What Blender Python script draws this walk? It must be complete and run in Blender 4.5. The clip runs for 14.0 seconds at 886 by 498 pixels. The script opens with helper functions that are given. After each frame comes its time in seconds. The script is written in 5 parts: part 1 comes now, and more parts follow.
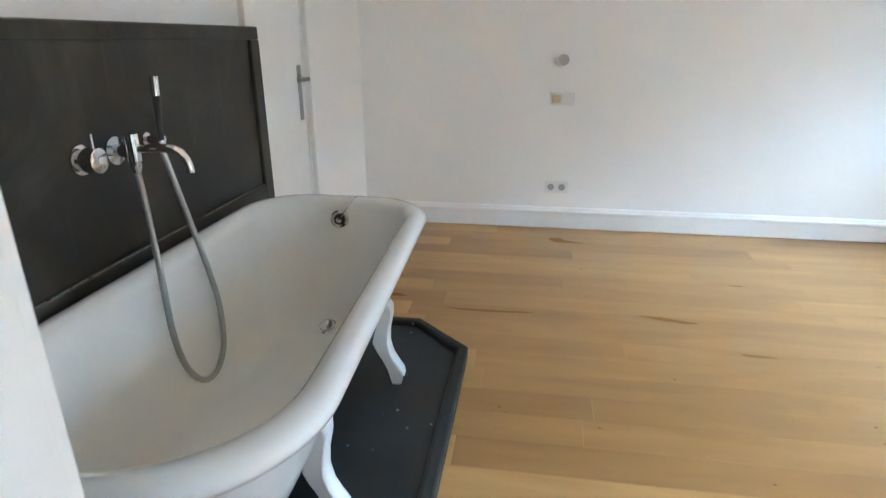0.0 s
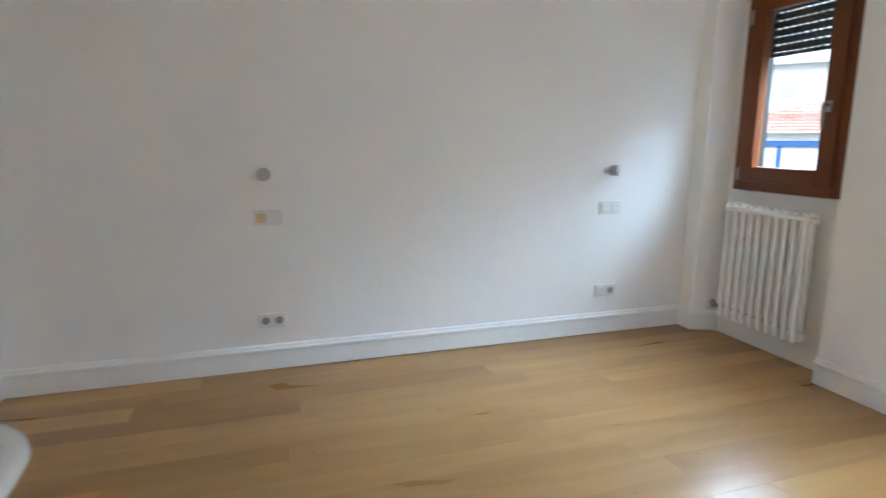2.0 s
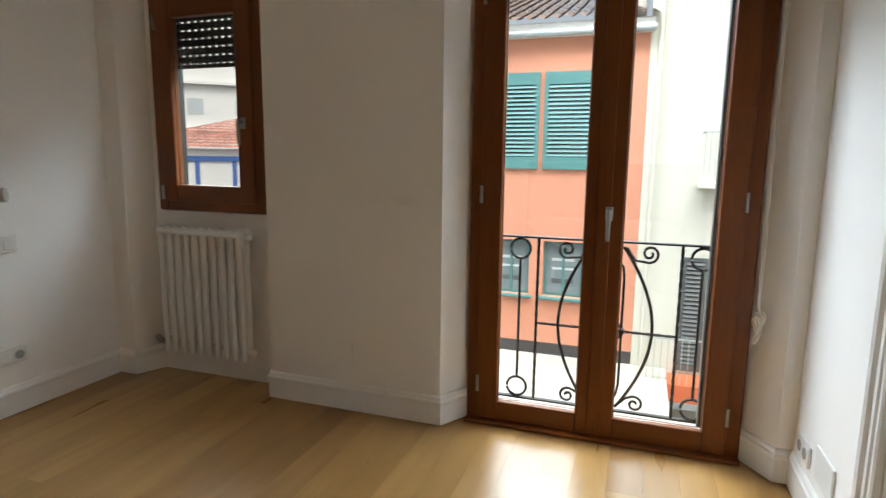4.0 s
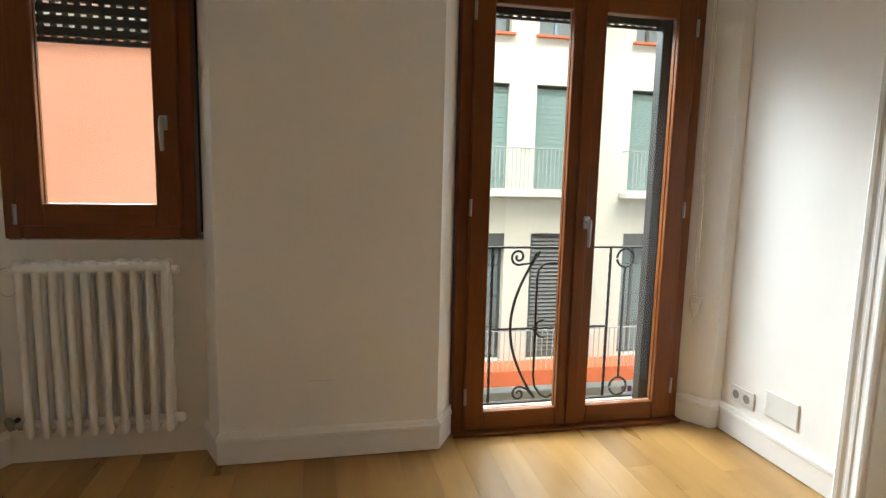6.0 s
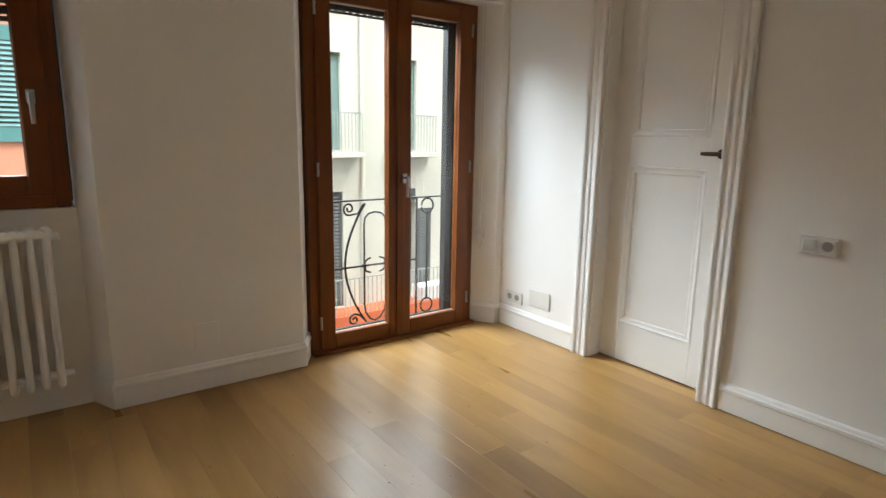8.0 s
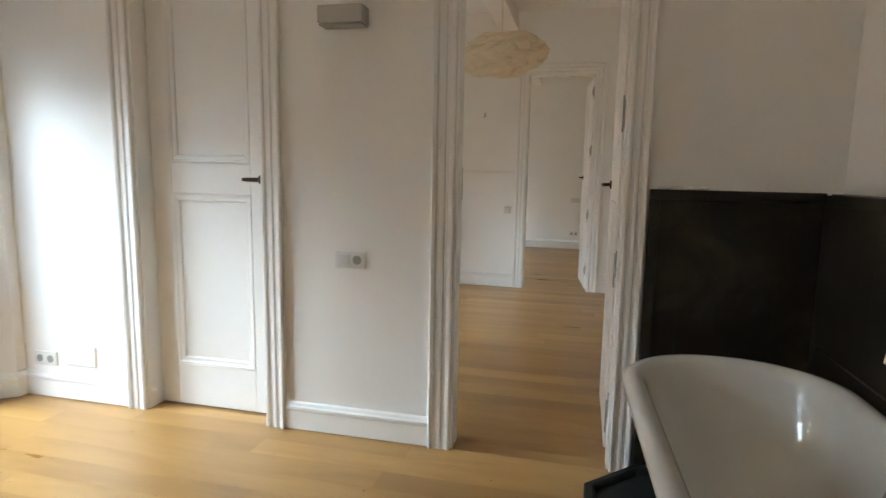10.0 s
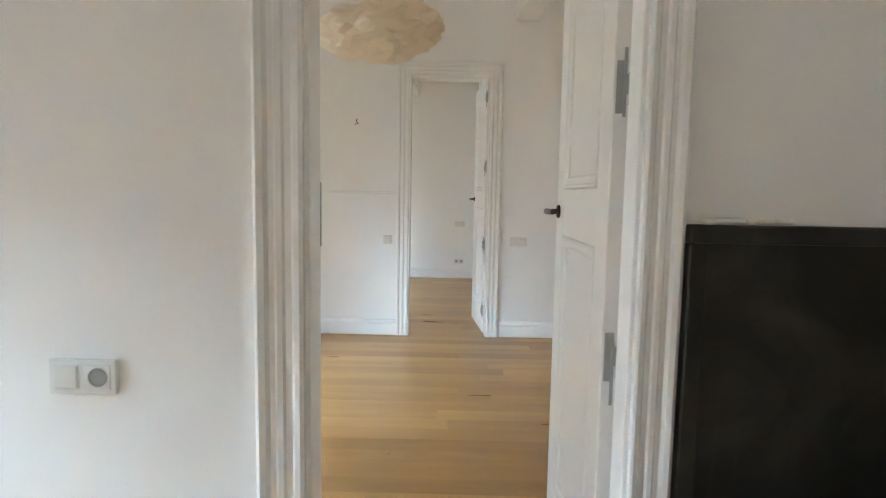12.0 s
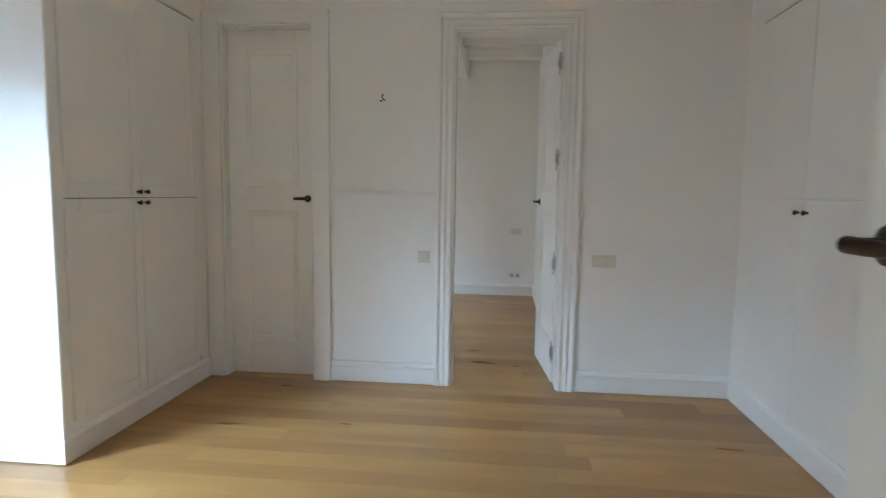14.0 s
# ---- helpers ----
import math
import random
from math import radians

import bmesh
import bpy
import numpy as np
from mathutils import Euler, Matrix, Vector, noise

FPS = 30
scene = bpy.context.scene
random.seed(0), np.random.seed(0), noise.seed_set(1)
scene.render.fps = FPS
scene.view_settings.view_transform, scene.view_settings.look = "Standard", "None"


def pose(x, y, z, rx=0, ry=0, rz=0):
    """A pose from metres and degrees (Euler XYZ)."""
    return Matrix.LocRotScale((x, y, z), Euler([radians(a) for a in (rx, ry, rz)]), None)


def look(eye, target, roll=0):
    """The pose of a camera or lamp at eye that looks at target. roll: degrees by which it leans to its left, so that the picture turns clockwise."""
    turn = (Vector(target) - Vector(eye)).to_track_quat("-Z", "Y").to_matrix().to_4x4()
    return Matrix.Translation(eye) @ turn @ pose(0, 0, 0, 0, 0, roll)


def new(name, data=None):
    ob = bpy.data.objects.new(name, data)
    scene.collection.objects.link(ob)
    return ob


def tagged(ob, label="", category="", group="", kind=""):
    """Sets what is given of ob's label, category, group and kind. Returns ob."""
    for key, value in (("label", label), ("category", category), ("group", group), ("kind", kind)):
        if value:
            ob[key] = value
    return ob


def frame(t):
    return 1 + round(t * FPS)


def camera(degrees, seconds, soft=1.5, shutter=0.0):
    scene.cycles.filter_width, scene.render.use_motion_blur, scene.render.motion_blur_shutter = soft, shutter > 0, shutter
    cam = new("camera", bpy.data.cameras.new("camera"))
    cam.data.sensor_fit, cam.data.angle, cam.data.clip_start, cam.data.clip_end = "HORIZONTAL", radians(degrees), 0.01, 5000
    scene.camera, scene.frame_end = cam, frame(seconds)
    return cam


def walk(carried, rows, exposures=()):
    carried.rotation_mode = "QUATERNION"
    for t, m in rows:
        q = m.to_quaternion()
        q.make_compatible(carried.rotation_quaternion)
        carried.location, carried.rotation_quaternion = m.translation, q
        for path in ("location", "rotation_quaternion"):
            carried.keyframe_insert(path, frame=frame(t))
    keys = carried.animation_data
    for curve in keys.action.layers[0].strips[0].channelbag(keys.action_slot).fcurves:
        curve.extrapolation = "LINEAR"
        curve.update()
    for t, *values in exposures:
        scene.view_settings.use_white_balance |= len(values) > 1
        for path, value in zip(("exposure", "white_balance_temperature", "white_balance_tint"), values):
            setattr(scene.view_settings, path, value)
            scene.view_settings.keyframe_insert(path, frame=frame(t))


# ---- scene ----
cam = camera(75.2, 14.0, soft=1.2, shutter=0.25)
PATH = [
    (0, (-0.507, -0.281, 1.218), (-0.796, 1.574, 0.528), -0.1),
    (0.5, (-0.533, -0.143, 1.253), (-0.824, 1.771, 0.748), 0.1),
    (1, (-0.544, 0.005, 1.24), (-0.809, 1.95, 0.856), 0.2),
    (1.5, (-0.493, 0.148, 1.236), (-0.409, 2.115, 0.881), 0.0),
    (2, (-0.388, 0.322, 1.268), (0.22, 2.191, 0.897), 0.3),
    (2.5, (-0.258, 0.409, 1.269), (0.844, 2.038, 0.907), 0.3),
    (3, (-0.154, 0.42, 1.266), (1.292, 1.755, 0.909), 0.2),
    (3.5, (-0.13, 0.464, 1.266), (1.561, 1.475, 0.921), 0.4),
    (4, (-0.091, 0.632, 1.276), (1.778, 1.276, 0.97), 0.7),
    (6.5, (-0.09, 2.286, 1.279), (1.798, 1.705, 0.966), 1.2),
    (7, (-0.296, 2.461, 1.301), (1.517, 1.705, 0.926), 1.0),
    (7.5, (-0.486, 2.609, 1.297), (1.216, 1.628, 0.919), 1.0),
    (8, (-0.591, 2.72, 1.315), (0.99, 1.556, 0.933), 1.0),
    (8.5, (-0.662, 2.78, 1.306), (0.717, 1.383, 0.924), 0.9),
    (9, (-0.734, 2.771, 1.318), (0.312, 1.111, 0.933), 0.7),
    (11.5, (-0.458, 1.642, 1.325), (-0.401, -0.347, 1.128), 1.0),
    (12, (-0.422, 1.255, 1.316), (-0.393, -0.735, 1.121), 1.0),
    (12.5, (-0.394, 0.868, 1.325), (-0.384, -1.122, 1.129), 0.8),
    (13, (-0.428, 0.497, 1.32), (-0.429, -1.493, 1.127), 0.8),
    (13.5, (-0.401, 0.17, 1.3), (-0.394, -1.821, 1.109), 0.9),
    (14, (-0.359, -0.131, 1.309), (-0.158, -2.111, 1.117), 0.8),
]
walk(
    cam,
    [(t, look(eye, target, roll)) for t, eye, target, roll in PATH],
    [(0, 2.86, 5050, 0), (1.0, 2.85, 5020, 0), (2.0, 2.3, 5080, 1), (3.0, 1.6, 5220, 1), (4.0, 1.05, 6400, 6), (6.5, 1.3, 6880, 6), (8.0, 1.15, 6550, 6), (9.0, 1.35, 6480, 5), (11.5, 2.36, 5330, 1), (12.5, 2.54, 5300, 0), (13.5, 2.26, 5150, 0), (14.0, 1.94, 5080, 0)],
)

# brightness of the place's light
SKY, SUN = 0.075, 0.85
LAMP_SKY, LAMP_ROOF = 1850.0, 480.0
PLANK = 0.14


# ---------- light ----------
scene.cycles.max_bounces, scene.cycles.diffuse_bounces = 16, 10   # white rooms: light goes to and fro many times
world = bpy.data.worlds.new("sky")
scene.world = world
world.use_nodes = True
wn, wl = world.node_tree.nodes, world.node_tree.links
wn.clear()
sky = wn.new("ShaderNodeTexSky")
sky.sky_type, sky.sun_disc = "NISHITA", False
sky.sun_elevation, sky.sun_rotation = radians(55), radians(250)
sky.dust_density, sky.air_density = 4.0, 1.0
grey = wn.new("ShaderNodeHueSaturation")
grey.inputs["Saturation"].default_value = 0.35
back = wn.new("ShaderNodeBackground")
back.inputs["Strength"].default_value = SKY
wout = wn.new("ShaderNodeOutputWorld")
wl.new(sky.outputs[0], grey.inputs["Color"])
wl.new(grey.outputs[0], back.inputs["Color"])
wl.new(back.outputs[0], wout.inputs["Surface"])

sun = new("sun", bpy.data.lights.new("sun", "SUN"))
sun.data.energy, sun.data.angle, sun.data.color = SUN, radians(25), (1.0, 0.96, 0.9)
sun.matrix_world = look((-20, -8, 30), (0, 0, 0))


def sky_lamp(name, eye, target, w, h, power, color=(0.80, 0.90, 1.0)):
    """Stands in for the strip of sky over the street, outside an opening and above the view."""
    ob = new(name, bpy.data.lights.new(name, "AREA"))
    ob.data.shape, ob.data.size, ob.data.size_y = "RECTANGLE", w, h
    ob.data.energy, ob.data.color = power, color
    ob.matrix_world = look(eye, target)
    return ob


sky_lamp("sky_strip_over_street", (7.6, 0.0, 6.7), (0.8, 0.0, 0.6), 24.0, 3.8, LAMP_SKY)
sky_lamp("sky_over_low_roof", (8.0, 3.8, 5.2), (2.6, 2.0, 1.6), 6.5, 2.8, LAMP_ROOF)

# ---------- materials ----------


def material(name):
    m = bpy.data.materials.new(name)
    m.use_nodes = True
    nt = m.node_tree
    return m, nt, nt.nodes["Principled BSDF"]


def node(nt, kind, **values):
    n = nt.nodes.new(kind)
    for key, value in values.items():
        n.inputs[key.replace("_", " ")].default_value = value
    return n


def ramp(nt, fac, stops):
    r = nt.nodes.new("ShaderNodeValToRGB")
    while len(r.color_ramp.elements) < len(stops):
        r.color_ramp.elements.new(0.5)
    for e, (p, c) in zip(r.color_ramp.elements, stops):
        e.position, e.color = p, (*c, 1)
    nt.links.new(fac, r.inputs["Fac"])
    return r.outputs["Color"]


def mixed(nt, fac, a, b, blend="MIX"):
    n = nt.nodes.new("ShaderNodeMix")
    n.data_type, n.blend_type = "RGBA", blend
    for slot, value in ((0, fac), (6, a), (7, b)):
        if hasattr(value, "is_output"):
            nt.links.new(value, n.inputs[slot])
        elif slot == 0:
            n.inputs[slot].default_value = value
        else:
            n.inputs[slot].default_value = (*value, 1)
    return n.outputs[2]


def place(nt, scale=(1, 1, 1), jitter=False):
    g = nt.nodes.new("ShaderNodeNewGeometry")
    v = g.outputs["Position"]
    if jitter:
        info = nt.nodes.new("ShaderNodeObjectInfo")
        far = nt.nodes.new("ShaderNodeVectorMath")
        far.operation = "MULTIPLY_ADD"
        comb = nt.nodes.new("ShaderNodeCombineXYZ")
        for s in "XYZ":
            nt.links.new(info.outputs["Random"], comb.inputs[s])
        nt.links.new(comb.outputs[0], far.inputs[0])
        far.inputs[1].default_value = (37.0, 13.0, 5.0)
        nt.links.new(v, far.inputs[2])
        v = far.outputs[0]
    mp = nt.nodes.new("ShaderNodeMapping")
    mp.inputs["Scale"].default_value = scale
    nt.links.new(v, mp.inputs["Vector"])
    return mp.outputs[0]


def noisy(nt, vec, scale, detail=4.0, rough=0.55, distort=0.0):
    n = node(nt, "ShaderNodeTexNoise", Scale=scale, Detail=detail, Roughness=rough, Distortion=distort)
    nt.links.new(vec, n.inputs["Vector"])
    return n.outputs["Fac"]


def bumped(nt, bsdf, height, strength, distance=0.002):
    b = node(nt, "ShaderNodeBump", Strength=strength, Distance=distance)
    nt.links.new(height, b.inputs["Height"])
    nt.links.new(b.outputs[0], bsdf.inputs["Normal"])


def plain(name, color, rough=0.5, metal=0.0, vary=0.08, fine=60.0, coarse=2.5, bump=0.05, coat=0.0):
    """A surface with variation at two scales and a little relief."""
    m, nt, b = material(name)
    v = place(nt)
    big, small = noisy(nt, v, coarse), noisy(nt, v, fine, 3.0)
    dark = tuple(c * (1 - vary) for c in color)
    lite = tuple(min(1, c * (1 + vary * 0.6)) for c in color)
    col = ramp(nt, big, [(0.3, dark), (0.7, lite)])
    col2 = mixed(nt, 0.35, col, ramp(nt, small, [(0.3, dark), (0.7, lite)]))
    nt.links.new(col2, b.inputs["Base Color"])
    r = node(nt, "ShaderNodeMapRange", To_Min=max(0.02, rough - 0.07), To_Max=min(1, rough + 0.07))
    nt.links.new(big, r.inputs["Value"])
    nt.links.new(r.outputs[0], b.inputs["Roughness"])
    b.inputs["Metallic"].default_value = metal
    b.inputs["Coat Weight"].default_value = coat
    if bump:
        bumped(nt, b, small, bump)
    return m


def timber(name, dark, light, rough, axis, jitter=True, coat=0.0, relief=0.03):
    """Wood with its grain along one axis of the world: broad figure and fine pores."""
    m, nt, b = material(name)
    k = {"x": (0.55, 6, 6), "y": (6, 0.55, 6), "z": (6, 6, 0.55)}[axis]
    v = place(nt, k, jitter)
    figure = noisy(nt, v, 1.1, 4.0, 0.5, 1.6)
    fine = noisy(nt, place(nt, tuple(c * 6 for c in k), jitter), 2.4, 5.0, 0.6, 0.5)
    cloud = noisy(nt, place(nt, (1, 1, 1), jitter), 2.6, 3.0)
    col = ramp(nt, figure, [(0.30, dark), (0.70, light)])
    col = mixed(nt, 0.30, col, ramp(nt, fine, [(0.38, tuple(c * 0.78 for c in dark)), (0.62, light)]))
    col = mixed(nt, 0.35, col, ramp(nt, cloud, [(0.3, dark), (0.7, light)]))
    if jitter:
        info = nt.nodes.new("ShaderNodeObjectInfo")
        tone = ramp(nt, info.outputs["Random"], [(0.0, (0.66, 0.61, 0.55)), (0.22, (0.88, 0.86, 0.83)), (0.7, (1.0, 1.0, 1.0)), (1.0, (1.24, 1.25, 1.26))])
        col = mixed(nt, 1.0, col, tone, "MULTIPLY")
    nt.links.new(col, b.inputs["Base Color"])
    r = node(nt, "ShaderNodeMapRange", To_Min=rough - 0.04, To_Max=rough + 0.05)
    nt.links.new(cloud, r.inputs["Value"])
    nt.links.new(r.outputs[0], b.inputs["Roughness"])
    b.inputs["Coat Weight"].default_value = coat
    if relief:
        bumped(nt, b, fine, relief, 0.0005)
    return m


PAINT = plain("white wall paint", (0.90, 0.885, 0.855), 0.72, vary=0.025, fine=220, coarse=1.2, bump=0.06)
TRIM = plain("white satin lacquer", (0.88, 0.87, 0.845), 0.36, vary=0.02, fine=90, coarse=3, bump=0.02)
CEIL = plain("white ceiling paint", (0.90, 0.885, 0.86), 0.85, vary=0.03)


def oak():
    """Oiled oak: long grain along the board, a broad cathedral figure, each board its own tone."""
    m, nt, b = material("oiled oak boards")
    grain = noisy(nt, place(nt, (1.2, 26, 26), True), 1.6, 4.0, 0.55, 0.4)
    figure = noisy(nt, place(nt, (0.8, 4.0, 4.0), True), 1.5, 3.0, 0.5, 0.7)
    col = ramp(nt, figure, [(0.30, (0.362, 0.199, 0.062)), (0.70, (0.478, 0.278, 0.097))])
    col = mixed(nt, 0.06, col, ramp(nt, grain, [(0.34, (0.290, 0.155, 0.047)), (0.66, (0.540, 0.322, 0.120))]))
    info = nt.nodes.new("ShaderNodeObjectInfo")
    tone = ramp(nt, info.outputs["Random"], [(0.0, (0.74, 0.69, 0.63)), (0.18, (0.88, 0.855, 0.82)), (0.70, (1.0, 1.0, 1.0)), (1.0, (1.18, 1.19, 1.20))])
    nt.links.new(mixed(nt, 1.0, col, tone, "MULTIPLY"), b.inputs["Base Color"])
    rough = node(nt, "ShaderNodeMapRange", To_Min=0.25, To_Max=0.33)
    nt.links.new(figure, rough.inputs["Value"])
    nt.links.new(rough.outputs[0], b.inputs["Roughness"])
    return m


OAK = oak()
KNOT = plain("dark oak knot", (0.045, 0.022, 0.010), 0.6, vary=0.2, bump=0.0)
GAP = plain("dark board joint", (0.13, 0.07, 0.03), 0.8, vary=0.2)
FRAME_H = timber("varnished pine along y", (0.125, 0.033, 0.006), (0.225, 0.068, 0.013), 0.36, "y", False, 0.06)
FRAME_V = timber("varnished pine along z", (0.125, 0.033, 0.006), (0.225, 0.068, 0.013), 0.36, "z", False, 0.06)
for timber_mat in (FRAME_H, FRAME_V):
    timber_mat.node_tree.nodes["Principled BSDF"].inputs["Specular IOR Level"].default_value = 0.28
ENAMEL = plain("white enamel", (0.86, 0.86, 0.83), 0.13, vary=0.02, bump=0.0, coat=0.4)
ENAMEL_OUT = plain("white painted cast iron", (0.84, 0.85, 0.85), 0.16, vary=0.02, bump=0.0, coat=0.3)
CHROME = plain("polished chrome", (0.72, 0.72, 0.73), 0.09, 1.0, vary=0.03, bump=0.0)
HOSE = plain("grey metal hose", (0.42, 0.42, 0.40), 0.34, 0.7, vary=0.1, bump=0.0)
BLACK = plain("black rubber", (0.02, 0.02, 0.02), 0.5, vary=0.2)
IRON = plain("dark wrought iron", (0.035, 0.033, 0.035), 0.5, 0.6, vary=0.3, fine=120, bump=0.2)
BRONZE = plain("dark bronze", (0.07, 0.045, 0.028), 0.35, 0.9, vary=0.3)
STEEL = plain("brushed steel", (0.40, 0.40, 0.39), 0.38, 0.95, vary=0.1)
PLASTIC = plain("white switch plastic", (0.79, 0.785, 0.755), 0.3, vary=0.02, bump=0.0)
CREAM = plain("cream switch plastic", (0.75, 0.71, 0.63), 0.35, vary=0.03, bump=0.0)
DARKHOLE = plain("grey socket well and gap shade", (0.36, 0.35, 0.33), 0.5, vary=0.1)
RADIATOR = plain("white radiator enamel", (0.84, 0.84, 0.82), 0.3, vary=0.02, bump=0.02)
SHUTTER = plain("dark green-grey roller slats", (0.022, 0.028, 0.028), 0.45, vary=0.15)
STUCCO_PINK = plain("salmon stucco", (0.55, 0.24, 0.15), 0.9, vary=0.06, fine=40, coarse=0.5, bump=0.3)
STUCCO_BEIGE = plain("cream stucco", (0.60, 0.58, 0.495), 0.9, vary=0.08, fine=40, coarse=0.6, bump=0.3)
STUCCO_WHITE = plain("pale stucco", (0.82, 0.80, 0.76), 0.9, vary=0.06, fine=30, coarse=0.5, bump=0.2)
TEAL = plain("teal shutter paint", (0.075, 0.20, 0.19), 0.5, vary=0.1)
GREENDARK = plain("grey-green blind", (0.19, 0.275, 0.255), 0.6, vary=0.12)
GREYDARK = plain("dark grey louvre paint and indoor shade", (0.085, 0.092, 0.09), 0.5, vary=0.15)
CLAY = plain("terracotta roof tile", (0.60, 0.25, 0.18), 0.85, vary=0.35, fine=6, coarse=1.5, bump=0.2)
CLAY_OLD = plain("weathered roof tile", (0.36, 0.21, 0.15), 0.9, vary=0.4, fine=6, coarse=1.5, bump=0.2)
ORANGE = plain("orange floor paint", (0.62, 0.14, 0.055), 0.7, vary=0.15)
CONCRETE = plain("pale concrete", (0.42, 0.40, 0.34), 0.9, vary=0.15, fine=20, coarse=0.8, bump=0.2)
ZINC = plain("grey zinc gutter", (0.42, 0.46, 0.47), 0.45, 0.4, vary=0.12)
BLUE = plain("blue window frames", (0.05, 0.14, 0.42), 0.5, vary=0.1)
ASPHALT = plain("street asphalt", (0.06, 0.06, 0.058), 0.9, vary=0.3, fine=40)
DARKBAND = plain("dark plinth paint", (0.05, 0.045, 0.045), 0.8, vary=0.2)
LIME = plain("pale limescale", (0.20, 0.185, 0.155), 0.8, vary=0.2)
PAPER = plain("crumpled ivory paper", (0.91, 0.85, 0.73), 0.7, vary=0.03, bump=0.1)
CORD = plain("pale cord", (0.72, 0.69, 0.62), 0.8, vary=0.06)


def slate():
    m, nt, b = material("honed black slate")
    v = place(nt)
    cloud, fine = noisy(nt, v, 3.2, 8, 0.65, 0.6), noisy(nt, v, 55, 4)
    col = ramp(nt, cloud, [(0.30, (0.008, 0.0062, 0.0036)), (0.50, (0.020, 0.0158, 0.0095)), (0.70, (0.056, 0.046, 0.031))])
    streak = noisy(nt, place(nt, (9, 9, 0.55)), 2.4, 5, 0.6, 0.2)
    col = mixed(nt, ramp(nt, streak, [(0.60, (0, 0, 0)), (0.80, (0.3, 0.3, 0.3))]), col, (0.085, 0.08, 0.07))
    nt.links.new(col, b.inputs["Base Color"])
    r = node(nt, "ShaderNodeMapRange", To_Min=0.34, To_Max=0.54)
    nt.links.new(cloud, r.inputs["Value"])
    nt.links.new(r.outputs[0], b.inputs["Roughness"])
    bumped(nt, b, fine, 0.12)
    return m


def tray_slate():
    m, nt, b = material("black slate with specks")
    v = place(nt)
    cloud = noisy(nt, v, 4, 7, 0.6, 0.4)
    col = ramp(nt, cloud, [(0.3, (0.007, 0.008, 0.0085)), (0.7, (0.020, 0.023, 0.024))])
    spot = nt.nodes.new("ShaderNodeTexVoronoi")
    spot.inputs["Scale"].default_value = 17
    nt.links.new(v, spot.inputs["Vector"])
    mask = ramp(nt, spot.outputs["Distance"], [(0.06, (0.8, 0.8, 0.8)), (0.11, (0, 0, 0))])
    rare = ramp(nt, noisy(nt, v, 5.3, 2), [(0.50, (0, 0, 0)), (0.56, (1, 1, 1))])
    col = mixed(nt, mixed(nt, 1.0, mask, rare, "MULTIPLY"), col, (0.4, 0.4, 0.38))
    nt.links.new(col, b.inputs["Base Color"])
    b.inputs["Roughness"].default_value = 0.55
    bumped(nt, b, noisy(nt, v, 70), 0.12)
    return m


def glass():
    m, nt, b = material("window glass")
    b.inputs["Base Color"].default_value = (0.97, 0.985, 0.98, 1)
    b.inputs["Roughness"].default_value = 0.0
    b.inputs["Transmission Weight"].default_value = 1.0
    b.inputs["IOR"].default_value = 1.45
    return m


paper_nt = PAPER.node_tree
glow_through = paper_nt.nodes.new("ShaderNodeBsdfTranslucent")
glow_through.inputs["Color"].default_value = (0.86, 0.77, 0.62, 1)
paper_mix = paper_nt.nodes.new("ShaderNodeMixShader")
paper_mix.inputs["Fac"].default_value = 0.5
paper_nt.links.new(paper_nt.nodes["Principled BSDF"].outputs[0], paper_mix.inputs[1])
paper_nt.links.new(glow_through.outputs[0], paper_mix.inputs[2])
paper_nt.links.new(paper_mix.outputs[0], paper_nt.nodes["Material Output"].inputs["Surface"])
SLATE, TRAY, GLASS = slate(), tray_slate(), glass()

# ---------- building helpers ----------


def quad_box(bm, x0, y0, z0, x1, y1, z1):
    v = [bm.verts.new(p) for p in ((x0, y0, z0), (x1, y0, z0), (x1, y1, z0), (x0, y1, z0), (x0, y0, z1), (x1, y0, z1), (x1, y1, z1), (x0, y1, z1))]
    for f in ((3, 2, 1, 0), (4, 5, 6, 7), (0, 1, 5, 4), (1, 2, 6, 5), (2, 3, 7, 6), (3, 0, 4, 7)):
        bm.faces.new([v[i] for i in f])
    return bm


def boxes(*dims, bevel=0.0, seg=2):
    bm = bmesh.new()
    for d in dims:
        a, b = d[:3], d[3:]
        quad_box(bm, *(min(p, q) for p, q in zip(a, b)), *(max(p, q) for p, q in zip(a, b)))
    if bevel:
        bmesh.ops.bevel(bm, geom=list(bm.edges), offset=bevel, segments=seg, profile=0.5, affect="EDGES")
    return bm


def prism(bm, outline, z0, z1):
    """An upright block over a plan outline, counter-clockwise."""
    a = [bm.verts.new((x, y, z0)) for x, y in outline]
    b = [bm.verts.new((x, y, z1)) for x, y in outline]
    bm.faces.new(a[::-1]), bm.faces.new(b)
    n = len(a)
    for i in range(n):
        bm.faces.new((a[i], a[(i + 1) % n], b[(i + 1) % n], b[i]))
    return bm


def sweep(bm, rings, closed=False, caps=True, first=True, last=True):
    """Skins rings of points, all of one length."""
    rows = [[bm.verts.new(p) for p in ring] for ring in rings]
    n = len(rows[0])
    for i in range(len(rows) - (0 if closed else 1)):
        a, b = rows[i], rows[(i + 1) % len(rows)]
        for j in range(n):
            bm.faces.new((a[j], a[(j + 1) % n], b[(j + 1) % n], b[j]))
    if caps and not closed:
        if first:
            bm.faces.new(rows[0][::-1])
        if last:
            bm.faces.new(rows[-1])
    bmesh.ops.recalc_face_normals(bm, faces=list(bm.faces))
    return bm


